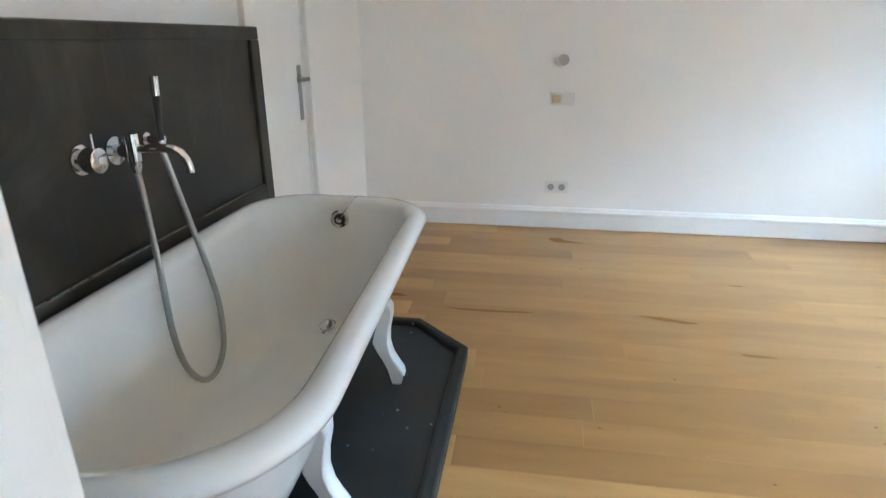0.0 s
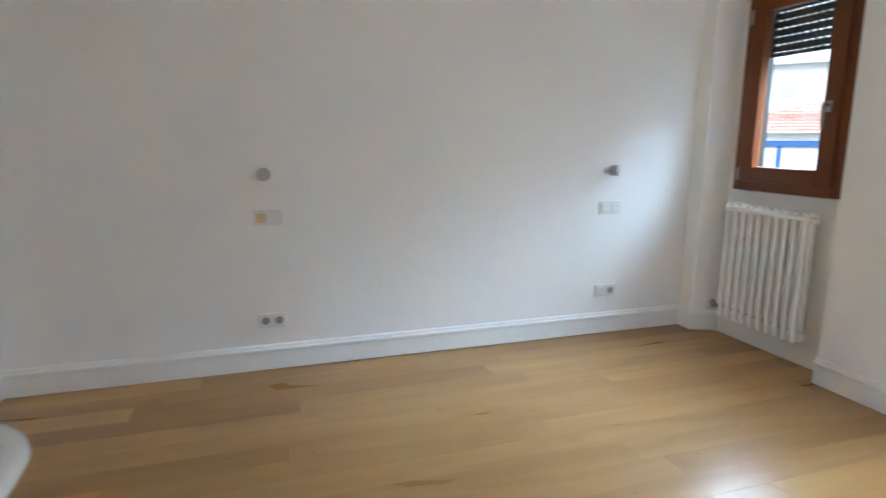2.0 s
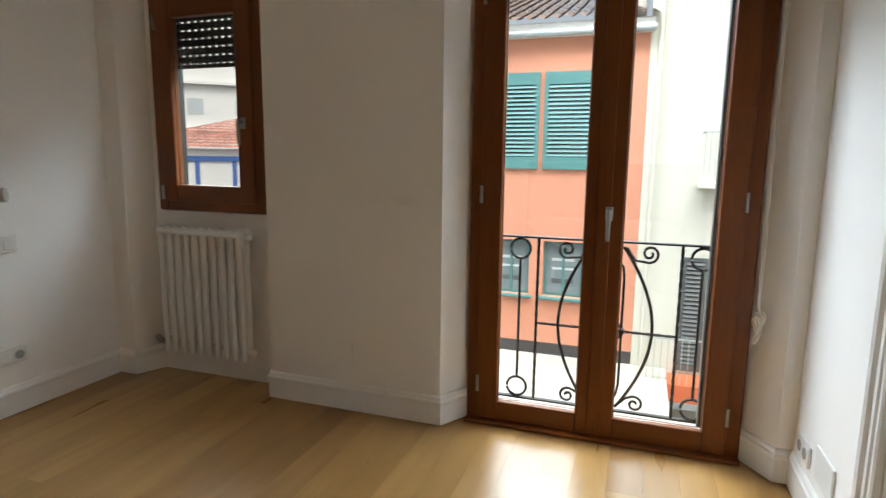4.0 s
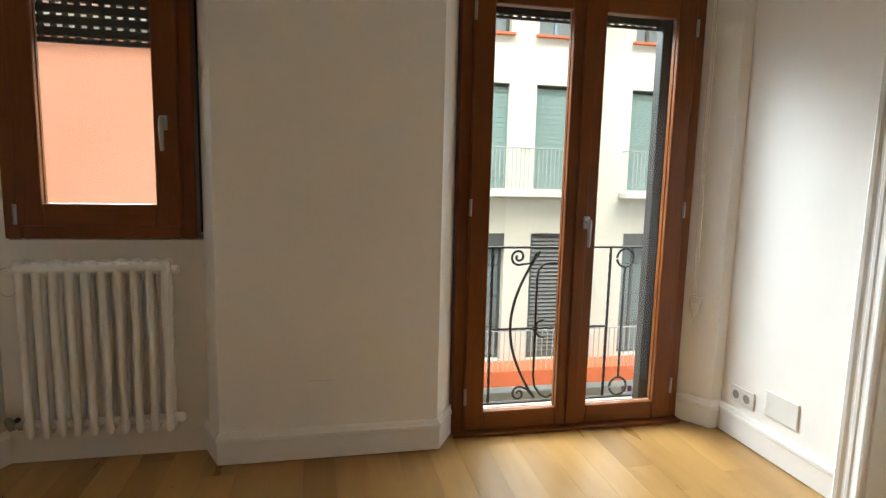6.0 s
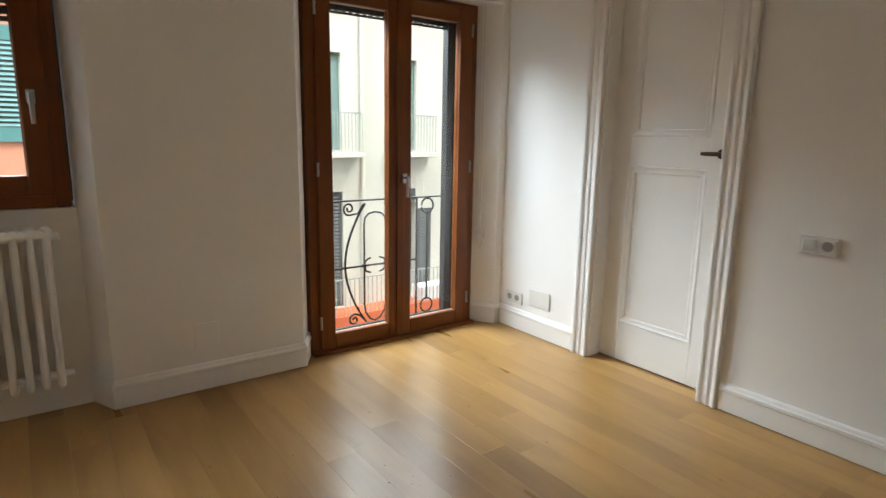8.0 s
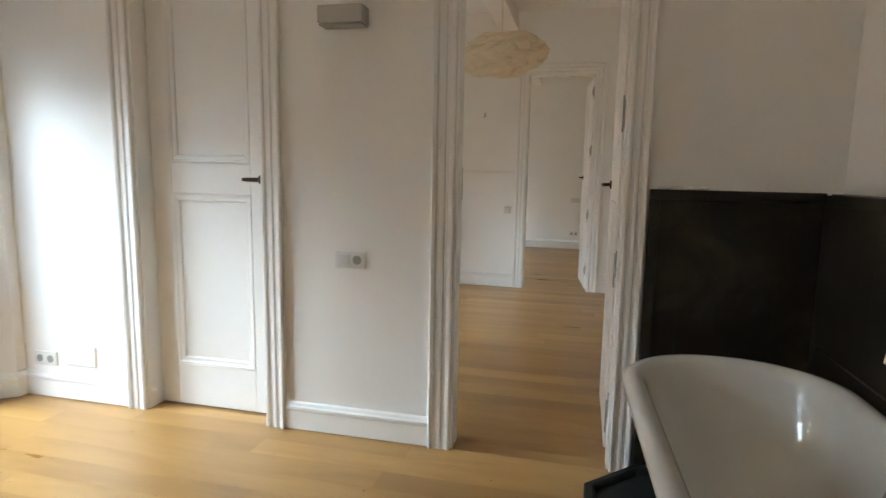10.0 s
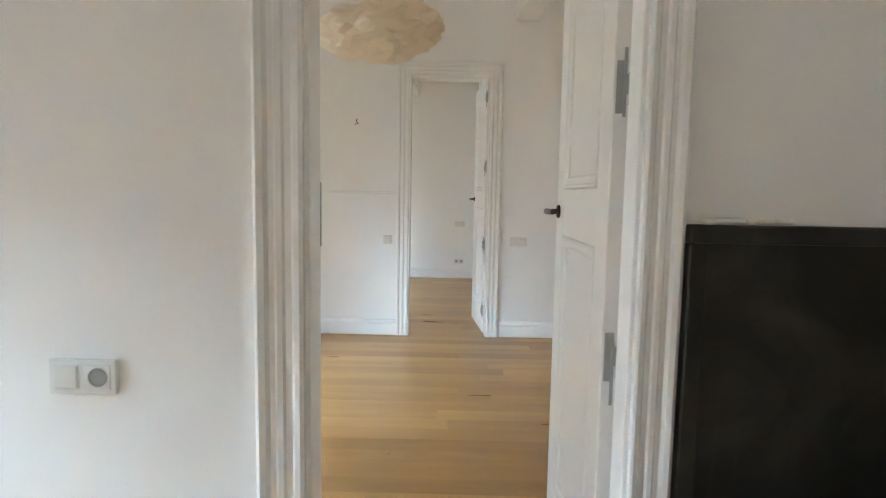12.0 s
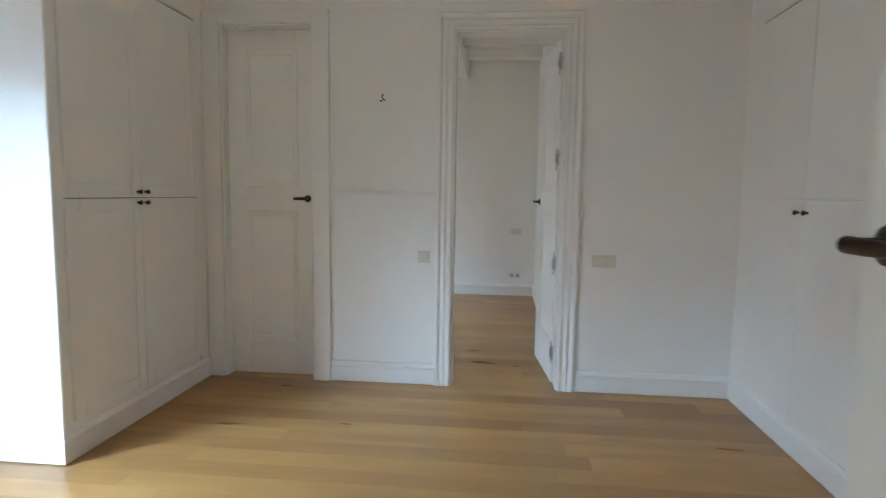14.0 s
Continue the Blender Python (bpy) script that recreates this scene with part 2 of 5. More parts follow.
def tube(bm, pts, radius, sides=8, closed=False, twist=0.0):
    """A round bar along points; radius may be a list. twist with sides=4 gives a twisted bar."""
    pts = [Vector(p) for p in pts]
    n = len(pts)
    up = None
    rings = []
    for i, p in enumerate(pts):
        a = pts[i - 1] if i or closed else p
        b = pts[(i + 1) % n] if i < n - 1 or closed else p
        d = (b - a).normalized()
        if up is None:
            up = d.orthogonal().normalized()
        up = (up - d * up.dot(d)).normalized()
        side = d.cross(up)
        r = radius[i] if isinstance(radius, (list, tuple)) else radius
        rings.append([p + r * (math.cos(2 * math.pi * k / sides + twist * i) * up + math.sin(2 * math.pi * k / sides + twist * i) * side) for k in range(sides)])
    return sweep(bm, rings, closed)


def lathe(bm, profile, origin, axis, sides=24):
    """Turns a profile of (along, radius) about an axis."""
    o, d = Vector(origin), Vector(axis).normalized()
    u = d.orthogonal().normalized()
    w = d.cross(u)
    rings = [[o + d * a + max(r, 1e-4) * (math.cos(2 * math.pi * k / sides) * u + math.sin(2 * math.pi * k / sides) * w) for k in range(sides)] for a, r in profile]
    return sweep(bm, rings)


def smooth(ob, angle=40):
    for p in ob.data.polygons:
        p.use_smooth = True
    ob.data.set_sharp_from_angle(angle=radians(angle))
    return ob


def thing(name, loc, label, category, group="", kind=""):
    ob = new(name)
    ob.location = loc
    ob["at"] = loc
    return tagged(ob, label, category, group, kind)


def part(name, bm, mat, parent=None, label="", round_=False):
    """Links a bmesh, given in world metres, as one mesh object under a thing or a part."""
    me = bpy.data.meshes.new(name)
    up = parent
    while up is not None and "at" not in up:
        up = up.parent
    if up is not None:
        bmesh.ops.translate(bm, verts=list(bm.verts), vec=-Vector(up["at"]))
    bm.to_mesh(me)
    bm.free()
    me.materials.append(mat)
    ob = new(name, me)
    ob.parent = parent
    if label:
        ob["label"] = label
    return smooth(ob) if round_ else ob


def structure(name, bm, mat, label, category, round_=False):
    return tagged(part(name, bm, mat, None, "", round_), label, category, "", "structure")


# ---------- the shell ----------
H = 3.02          # ceiling height
XW, XE, XO = -1.64, 2.40, 2.74   # west wall, east wall inside and outside
YN, YS = 3.52, -0.17             # north wall; the wall to the second room is 0 .. YS
DOOR_TOP = 2.36

structure("wall_north", boxes((XW - 0.2, YN, -0.2, XO, YN + 0.25, H)), PAINT, "white painted plaster wall with two bedside lights", "wall")
west = boxes((XW - 0.2, YS, 0, XW, 1.99, H), (XW - 0.2, 2.55, 0, XW, YN, H), (XW - 0.2, 1.99, DOOR_TOP, XW, 2.55, H))
structure("wall_west", west, PAINT, "white painted plaster wall behind the bathtub", "wall")
south = boxes((-0.085, YS, 0, 0.86, 0, H), (1.59, YS, 0, XO, 0, H), (XW, YS, 0, -0.865, 0, H), (-0.865, YS, DOOR_TOP, -0.085, 0, H), (0.86, YS, DOOR_TOP, 1.59, 0, H))
structure("wall_south", south, PAINT, "white painted plaster wall with two doorways", "wall")

# east wall: splayed reveals, a niche under the window
east = bmesh.new()
prism(east, [(XE, 3.395), (2.555, 3.33), (2.557, 3.268), (XO, 3.268), (XO, YN), (XE, YN)], 0, H)
prism(east, [(XE, 1.497), (2.56, 1.405), (XO, 1.405), (XO, 2.52), (2.555, 2.52), (XE, 2.451)], 0, H)
prism(east, [(XE, 0), (XO, 0), (XO, 0.165), (2.56, 0.165), (XE, 0.060)], 0, H)
quad_box(east, 2.555, 2.52, 0, XO, 3.33, 0.966)
prism(east, [(XE, 2.451), (2.555, 2.52), (XO, 2.52), (XO, 3.33), (2.555, 3.33), (XE, 3.395)], 2.17, H)
prism(east, [(XE, 0.060), (2.56, 0.165), (XO, 0.165), (XO, 1.405), (2.56, 1.405), (XE, 1.497)], 2.17, H)
bmesh.ops.recalc_face_normals(east, faces=list(east.faces))
structure("wall_east", east, PAINT, "white painted outer wall with splayed reveals and a radiator niche", "wall")

# second and third room
Y2 = -3.95
r2e = boxes((XO - 0.3, Y2, 0, XO, -2.05, H), (XO - 0.3, -0.6, 0, XO, YS, H), (XO - 0.3, -2.05, 2.2, XO, -0.6, H))
structure("wall_second_room_east", r2e, PAINT, "white painted outer wall beside the wardrobe", "wall")
structure("wall_second_room_west", boxes((-2.1, Y2, 0, -1.86, YS, H), (-1.86, YS - 0.02, 0, XW - 0.2, YS, H)), PAINT, "white painted wall carrying flush cupboard doors", "wall")
r2s = boxes((-0.03, Y2 - 0.14, 0, 0.92, Y2, H), (1.56, Y2 - 0.14, 0, XO, Y2, H), (-2.1, Y2 - 0.14, 0, -0.75, Y2, H), (-0.75, Y2 - 0.14, DOOR_TOP, -0.03, Y2, H), (0.92, Y2 - 0.14, 2.42, 1.56, Y2, H))
structure("wall_second_room_south", r2s, PAINT, "white painted wall with a closed and an open door", "wall")
Y3 = -7.58
r3 = boxes((-3.2, Y3 - 0.2, 0, XO, Y3, H))
structure("wall_third_room_south", r3, PAINT, "white painted far wall with switch and socket", "wall")
structure("wall_third_room_west", boxes((-1.0, Y3, 0, -0.79, -6.55, H), (-3.2, -6.75, 0, -1.0, -6.55, H), (-3.2, -6.55, 0, -3.0, Y2 - 0.14, H)), PAINT, "white painted wall corner", "wall")
r3e = boxes((XO - 0.3, Y3, 0, XO, -6.6, H), (XO - 0.3, -5.2, 0, XO, Y2 - 0.14, H), (XO - 0.3, -6.6, 2.2, XO, -5.2, H))
structure("wall_third_room_east", r3e, PAINT, "white painted outer wall", "wall")

ceil = boxes((XW - 0.2, YS, H, XO, YN + 0.25, H + 0.25), (-2.1, Y2 - 0.14, H, XO, YS, H + 0.25), (-3.2, Y3 - 0.2, H, XO, Y2 - 0.14, H + 0.25))
structure("ceiling", ceil, CEIL, "white painted ceiling", "ceiling")
for n, (x0, x1) in enumerate(((0.10, 0.30), (-1.15, -0.95), (1.35, 1.55))):
    structure(f"ceiling_beam_{n + 1}", boxes((x0, Y2, 2.82, x1, YS, H - 0.004), bevel=0.008), CEIL, "white painted timber ceiling beam", "ceiling beam")
structure("ceiling_beam_4", boxes((0.10, Y3, 2.76, 0.32, Y2 - 0.14, H - 0.004), bevel=0.008), CEIL, "white painted timber ceiling beam", "ceiling beam")
structure("ceiling_beam_5", boxes((-3.0, -7.2, 2.9, 0.10, -7.08, H - 0.004), (-3.0, -6.6, 2.9, 0.10, -6.48, H - 0.004), (-3.0, -6.0, 2.9, 0.10, -5.88, H - 0.004), bevel=0.008), CEIL, "row of white painted ceiling joists", "ceiling beam")

# ---------- baseboards ----------
BASE = [(0, 0), (0.016, 0), (0.016, 0.098), (0.022, 0.104), (0.022, 0.118), (0.016, 0.124), (0.011, 0.136), (0.004, 0.142), (0, 0.142)]


def baseboard(n, pts, label="white moulded baseboard"):
    """A moulded strip along wall points, the room on the left of the way."""
    pts = [Vector((*p, 0)) for p in pts]
    rings = []
    for i, p in enumerate(pts):
        d0 = (p - pts[i - 1]).normalized() if i else None
        d1 = (pts[i + 1] - p).normalized() if i < len(pts) - 1 else None
        n0 = Vector((-d0.y, d0.x, 0)) if d0 else None
        n1 = Vector((-d1.y, d1.x, 0)) if d1 else None
        if n0 is None or n1 is None:
            m = n0 or n1
        else:
            m = (n0 + n1).normalized()
            m = m / max(0.3, m.dot(n0))
        rings.append([p + m * a + Vector((0, 0, z + 0.006)) for a, z in BASE])
    bm = sweep(bmesh.new(), rings)
    return structure(f"baseboard_{n}", bm, TRIM, label, "baseboard")


baseboard(1, [(2.555, 3.33), (XE, 3.395), (XE, YN), (XW, YN), (XW, 2.665)])
baseboard(2, [(2.556, 1.405), (XE, 1.497), (XE, 2.451), (2.555, 2.52)])
baseboard(3, [(1.70, 0), (XE, 0), (XE, 0.060), (2.556, 0.165)])
baseboard(4, [(0.0, 0), (0.75, 0)])
baseboard(5, [(-1.86, YS - 0.02), (-1.86, Y2), (-0.87, Y2)])
baseboard(6, [(0.05, Y2), (0.80, Y2)])
baseboard(7, [(1.68, Y2), (1.68, -2.56), (2.44, -2.56)])
baseboard(8, [(2.44, -2.05), (2.44, -2.5)])
baseboard(9, [(-0.79, -6.55), (-0.79, Y3), (2.44, Y3)])

# ---------- door frames ----------
CASING = [(0, 0.000), (0.0, 0.018), (0.008, 0.022), (0.020, 0.020), (0.026, 0.015), (0.040, 0.015), (0.046, 0.020), (0.058, 0.021), (0.064, 0.016), (0.076, 0.016), (0.084, 0.026), (0.098, 0.030), (0.106, 0.025), (0.106, 0.0)]


def casing(parent, x0, x1, top, y, side, legs=(True, True), axis="x", narrow=1.0):
    """Fluted architrave round an opening; y is the wall face and side the way into the room."""
    def at(u, off, z):
        return (u, y + side * off, z) if axis == "x" else (y + side * off, u, z)
    if legs[0]:
        part("casing", sweep(bmesh.new(), [[at(x0 - a * narrow, o, 0.002) for a, o in CASING], [at(x0 - a * narrow, o, top + a) for a, o in CASING]]), TRIM, parent)
    if legs[1]:
        part("casing", sweep(bmesh.new(), [[at(x1 + a, o, 0.002) for a, o in CASING], [at(x1 + a, o, top + a) for a, o in CASING]]), TRIM, parent)
    part("head_casing", sweep(bmesh.new(), [[at(x0 - a * narrow, o, top + a) for a, o in CASING], [at(x1 + a, o, top + a) for a, o in CASING]]), TRIM, parent)


def lining(parent, x0, x1, top, ya, yb):
    t = 0.012
    part("jamb", boxes((x0, ya, 0.002, x0 + t, yb, top), bevel=0.002, seg=1), TRIM, parent)
    part("jamb", boxes((x1 - t, ya, 0.002, x1, yb, top), bevel=0.002, seg=1), TRIM, parent)
    part("head", boxes((x0 + t, ya, top - t, x1 - t, yb, top), bevel=0.002, seg=1), TRIM, parent)


f1 = thing("door_frame_1", (-0.46, 0, 0), "white fluted door frame of the open doorway", "door frame", "", "structure")
casing(f1, -0.829, -0.10, DOOR_TOP, 0, 1, narrow=0.84)
casing(f1, -0.865, -0.085, DOOR_TOP, YS, -1)
# the stop jambs stand proud of a rebate for the leaf
part("jamb", boxes((-0.865, -0.088, 0.002, -0.818, 0, DOOR_TOP), bevel=0.002, seg=1), TRIM, f1)
part("jamb", boxes((-0.112, -0.100, 0.002, -0.085, 0, DOOR_TOP), bevel=0.002, seg=1), TRIM, f1)
part("head", boxes((-0.818, -0.100, DOOR_TOP - 0.012, -0.112, 0, DOOR_TOP), bevel=0.002, seg=1), TRIM, f1)
sp = part("strike_plate", boxes((-0.1135, -0.1030, 1.185, -0.1080, -0.0940, 1.335)), STEEL, f1, "steel strike plate")
part("strike_lip", boxes((-0.1080, -0.1045, 1.262, -0.0960, -0.1005, 1.298), bevel=0.001, seg=1), STEEL, sp)
f2 = thing("door_frame_2", (1.22, 0, 0), "white fluted door frame round a closed door", "door frame", "", "structure")
casing(f2, 0.86, 1.59, DOOR_TOP, 0, 1)
lining(f2, 0.86, 1.59, DOOR_TOP, -0.12, 0)
f3 = thing("door_frame_3", (-0.39, Y2, 0), "white fluted door frame leading to the far room", "door frame", "", "structure")
casing(f3, -0.75, -0.03, DOOR_TOP, Y2, 1)
lining(f3, -0.75, -0.03, DOOR_TOP, Y2 - 0.14, Y2)
f4 = thing("door_frame_4", (1.24, Y2, 0), "plain white door frame beside the wardrobe", "door frame", "", "structure")
part("casing", boxes((0.80, Y2, 0.002, 0.92, Y2 + 0.03, 2.50), bevel=0.004), TRIM, f4)
part("casing", boxes((1.56, Y2, 0.002, 1.68, Y2 + 0.03, 2.50), bevel=0.004), TRIM, f4)
part("head_casing", boxes((0.92, Y2, 2.42, 1.56, Y2 + 0.028, 2.50), bevel=0.004), TRIM, f4)
lining(f4, 0.92, 1.56, 2.42, Y2 - 0.14, Y2)
f5 = thing("door_frame_5", (XW, 2.27, 0), "white door frame in the wall beyond the bathtub", "door frame", "", "structure")
part("casing", boxes((XW, 2.55, 0.002, XW + 0.03, 2.645, 2.45), bevel=0.006), TRIM, f5)
part("casing", boxes((XW, 1.93, 0.002, XW + 0.028, 1.99, 2.45), bevel=0.006), TRIM, f5)
part("head_casing", boxes((XW, 1.99, DOOR_TOP, XW + 0.03, 2.55, 2.45), bevel=0.006), TRIM, f5)

# ---------- doors ----------


def lever(parent, p, out, along, mat=BRONZE, length=0.11, plate=0.0):
    """A lever handle on a rose. p: on the leaf's face; out: away from it; along: the way the lever points."""
    p, out, along = Vector(p), Vector(out), Vector(along)
    name = part("door_handle", lathe(bmesh.new(), [(0, 0.024), (0.006, 0.024), (0.009, 0.020), (0.010, 0.010), (0.045, 0.009)], p, out, 20), mat, parent, "dark bronze lever handle" if mat is BRONZE else "steel lever handle", True)
    a = p + out * 0.045
    pts = [a - along * 0.008, a + along * 0.02, a + along * 0.06 - out * 0.002, a + along * length - out * 0.006]
    part("lever", tube(bmesh.new(), pts, [0.011, 0.011, 0.010, 0.0085], 10), mat, name, "", True)
    if plate:
        u = Vector((0, 0, 1))
        q = p + u * -plate * 0.25
        c = Vector((abs(along.x), abs(along.y), 0)) * 0.018
        part("back_plate", boxes((*(q - c - u * plate / 2), *(q + c + u * plate / 2 + out * 0.006)), bevel=0.0015, seg=1), mat, name)
    return name


def panel_door(name, loc, turn, width, height, thick, label, hinge_right=False, handle_z=1.255, rails=(0.0, 0.24, 1.175, 1.335), handles=(1, -1), hinges=(), handle_mat=BRONZE, edge_hung=False):
    """A panelled leaf: local x along its width from the hinge, y its thickness."""
    d = thing(name, (0, 0, 0), label, "door")
    st, z0 = 0.115, 0.008
    y0, y1 = -thick / 2, thick / 2
    tops = height
    part("stile", boxes((0, y0, z0, st, y1, tops), bevel=0.003, seg=1), TRIM, d)
    part("stile", boxes((width - st, y0, z0, width, y1, tops), bevel=0.003, seg=1), TRIM, d)
    for a, b in ((z0, rails[1]), (rails[2], rails[3]), (tops - 0.125, tops)):
        part("rail", boxes((st, y0 + 0.001, a, width - st, y1 - 0.001, b), bevel=0.003, seg=1), TRIM, d)
    for a, b in ((rails[1], rails[2]), (rails[3], tops - 0.125)):
        part("panel", boxes((st, -0.008, a, width - st, 0.008, b)), TRIM, d)
        for s in (-1, 1):
            g = 0.042
            bm = bmesh.new()
            outer = [(st, a), (width - st, a), (width - st, b), (st, b)]
            prof = [(0.0, thick / 2 - 0.002), (0.004, thick / 2 + 0.003), (0.011, thick / 2 + 0.002), (0.017, thick / 2 - 0.003), (0.028, thick / 2 - 0.005), (0.033, thick / 2 - 0.004), (0.038, thick / 2 - 0.006), (g, 0.010), (g, 0.0075), (0.0, 0.0075)]
            rings = []
            for i, (x, z) in enumerate(outer):
                sx, sz = (1 if i in (0, 3) else -1), (1 if i in (0, 1) else -1)
                rings.append([(x + sx * u, s * h, z + sz * u) for u, h in prof])
            part("moulding", sweep(bm, rings, closed=True), TRIM, d)
    for s in handles:
        lever(d, (width - 0.048, s * thick / 2, handle_z), (0, s, 0), (-1, 0, 0), handle_mat, 0.088)
    if edge_hung:
        for s, z in hinges:
            h = part("hinge", boxes((-0.003, -0.010, z - 0.062, 0.0, 0.014, z + 0.066), (-0.022, -0.020, z - 0.016, -0.003, -0.006, z + 0.030), bevel=0.001, seg=1), STEEL, d, "steel door hinge")
            part("knuckle", tube(bmesh.new(), [(-0.030, -0.016, z - 0.045), (-0.030, -0.016, z + 0.032)], 0.0085, 12), STEEL, h, "", True)
            part("frame_leaf", boxes((-0.112, 0.020, z - 0.085, -0.108, 0.0275, z + 0.070)), STEEL, h)
            part("pin", tube(bmesh.new(), [(-0.030, -0.016, z - 0.068), (-0.030, -0.016, z - 0.043)], 0.0045, 8), STEEL, h, "", True)
        hinges = ()
    for s, z in hinges:
        h = part("hinge", boxes((0.004, s * (thick / 2 - 0.004), z - 0.075, 0.030, s * (thick / 2 + 0.003), z + 0.075), bevel=0.001, seg=1), STEEL, d, "steel door hinge")
        part("frame_leaf", boxes((-0.034, s * (thick / 2 - 0.004), z - 0.045, -0.016, s * (thick / 2 + 0.003), z + 0.055), bevel=0.001, seg=1), STEEL, h)
        part("knuckle", tube(bmesh.new(), [(-0.007, s * (thick / 2 + 0.006), z - 0.03), (-0.007, s * (thick / 2 + 0.006), z + 0.035)], 0.0095, 10), STEEL, h, "", True)
    d.matrix_basis = Matrix.Translation(loc) @ Matrix.Rotation(radians(turn), 4, "Z") @ (Matrix.Diagonal((1, -1, 1, 1)) if hinge_right else Matrix.Identity(4))
    return d


door_open = panel_door("door_1", (-0.834, -0.20, 0), -90, 0.70, 2.34, 0.042, "open white panelled door with a dark bronze lever", hinges=((1, 1.58), (1, 0.90), (1, 0.22), (1, 2.15)), edge_hung=True)
panel_door("door_2", (1.575, -0.125, 0), 180, 0.70, 2.34, 0.042, "closed white panelled door with a dark lever", handles=(-1,))
panel_door("door_3", (-0.742, Y2 - 0.145, 0), -84, 0.69, 2.34, 0.042, "white panelled door standing open into the far room", hinges=((1, 2.18), (1, 1.55), (1, 0.84), (1, 0.22)))
panel_door("door_4", (1.545, Y2 - 0.09, 0), 180, 0.61, 2.40, 0.04, "closed white panelled door beside the wardrobe", handles=(-1,), handle_z=1.26)
leaf5 = thing("door_5", (XW - 0.03, 2.27, 0), "plain white door with a steel handle beyond the bathtub", "door")
part("leaf", boxes((XW - 0.05, 1.995, 0.006, XW - 0.008, 2.546, DOOR_TOP), bevel=0.003), TRIM, leaf5)
lever(leaf5, (XW - 0.008, 2.49, 1.03), (1, 0, 0), (0, -1, 0), STEEL, 0.09, 0.26)

# ---------- floor bed and the ground outside (boards come last) ----------
floor = structure("floor", boxes((XW - 0.2, YS, -0.2, XO, YN, -0.014), (-2.1, Y2 - 0.14, -0.2, XO, YS, -0.014), (-3.2, Y3, -0.2, XO, Y2 - 0.14, -0.014)), GAP, "oiled oak board floor", "floor")


# ---------- windows ----------


def bar_frame(parent, name, x0, x1, y0, y1, z0, z1, wy, wz, bevel=0.006):
    """Four timber bars round an opening in the east wall."""
    part(name, boxes((x0, y0, z0, x1, y0 + wy, z1), bevel=bevel), FRAME_V, parent)
    part(name, boxes((x0, y1 - wy, z0, x1, y1, z1), bevel=bevel), FRAME_V, parent)
    part(name, boxes((x0 + 0.001, y0 + wy, z0, x1 - 0.001, y1 - wy, z0 + wz), bevel=bevel), FRAME_H, parent)
    part(name, boxes((x0 + 0.001, y0 + wy, z1 - wz, x1 - 0.001, y1 - wy, z1), bevel=bevel), FRAME_H, parent)


def glazing(parent, x, y0, y1, z0, z1):
    g = part("pane", boxes((x, y0, z0, x + 0.005, y1, z1)), GLASS, parent, "clear glass pane")
    g.visible_shadow = False
    for a in ((y0, y0 + 0.008), (y1 - 0.008, y1)):
        part("bead", boxes((x - 0.012, a[0], z0, x - 0.001, a[1], z1), bevel=0.002, seg=1), FRAME_V, parent)
    part("gasket", boxes((x - 0.004, y0 + 0.008, z0, x - 0.001, y1 - 0.008, z0 + 0.005)), PLASTIC, parent, "pale sealing strip")
    return g


def window_handle(parent, x, y, z):
    h = part("window_handle", boxes((x - 0.012, y - 0.016, z - 0.03, x, y + 0.016, z + 0.03), bevel=0.004), STEEL, parent, "satin steel window handle")
    part("neck", tube(bmesh.new(), [(x - 0.01, y, z + 0.005), (x - 0.04, y, z + 0.005)], 0.009, 12), STEEL, h, "", True)
    part("grip", tube(bmesh.new(), [(x - 0.04, y, z + 0.016), (x - 0.044, y, z), (x - 0.046, y, z - 0.06), (x - 0.042, y, z - 0.115)], [0.010, 0.012, 0.010, 0.008], 10), STEEL, h, "", True)


def leaf_hinge(parent, x, y, z):
    part("hinge", tube(bmesh.new(), [(x - 0.006, y, z - 0.04), (x - 0.006, y, z - 0.003), (x - 0.006, y, z + 0.003), (x - 0.006, y, z + 0.04)], 0.008, 10), STEEL, parent, "dark steel hinge", True)


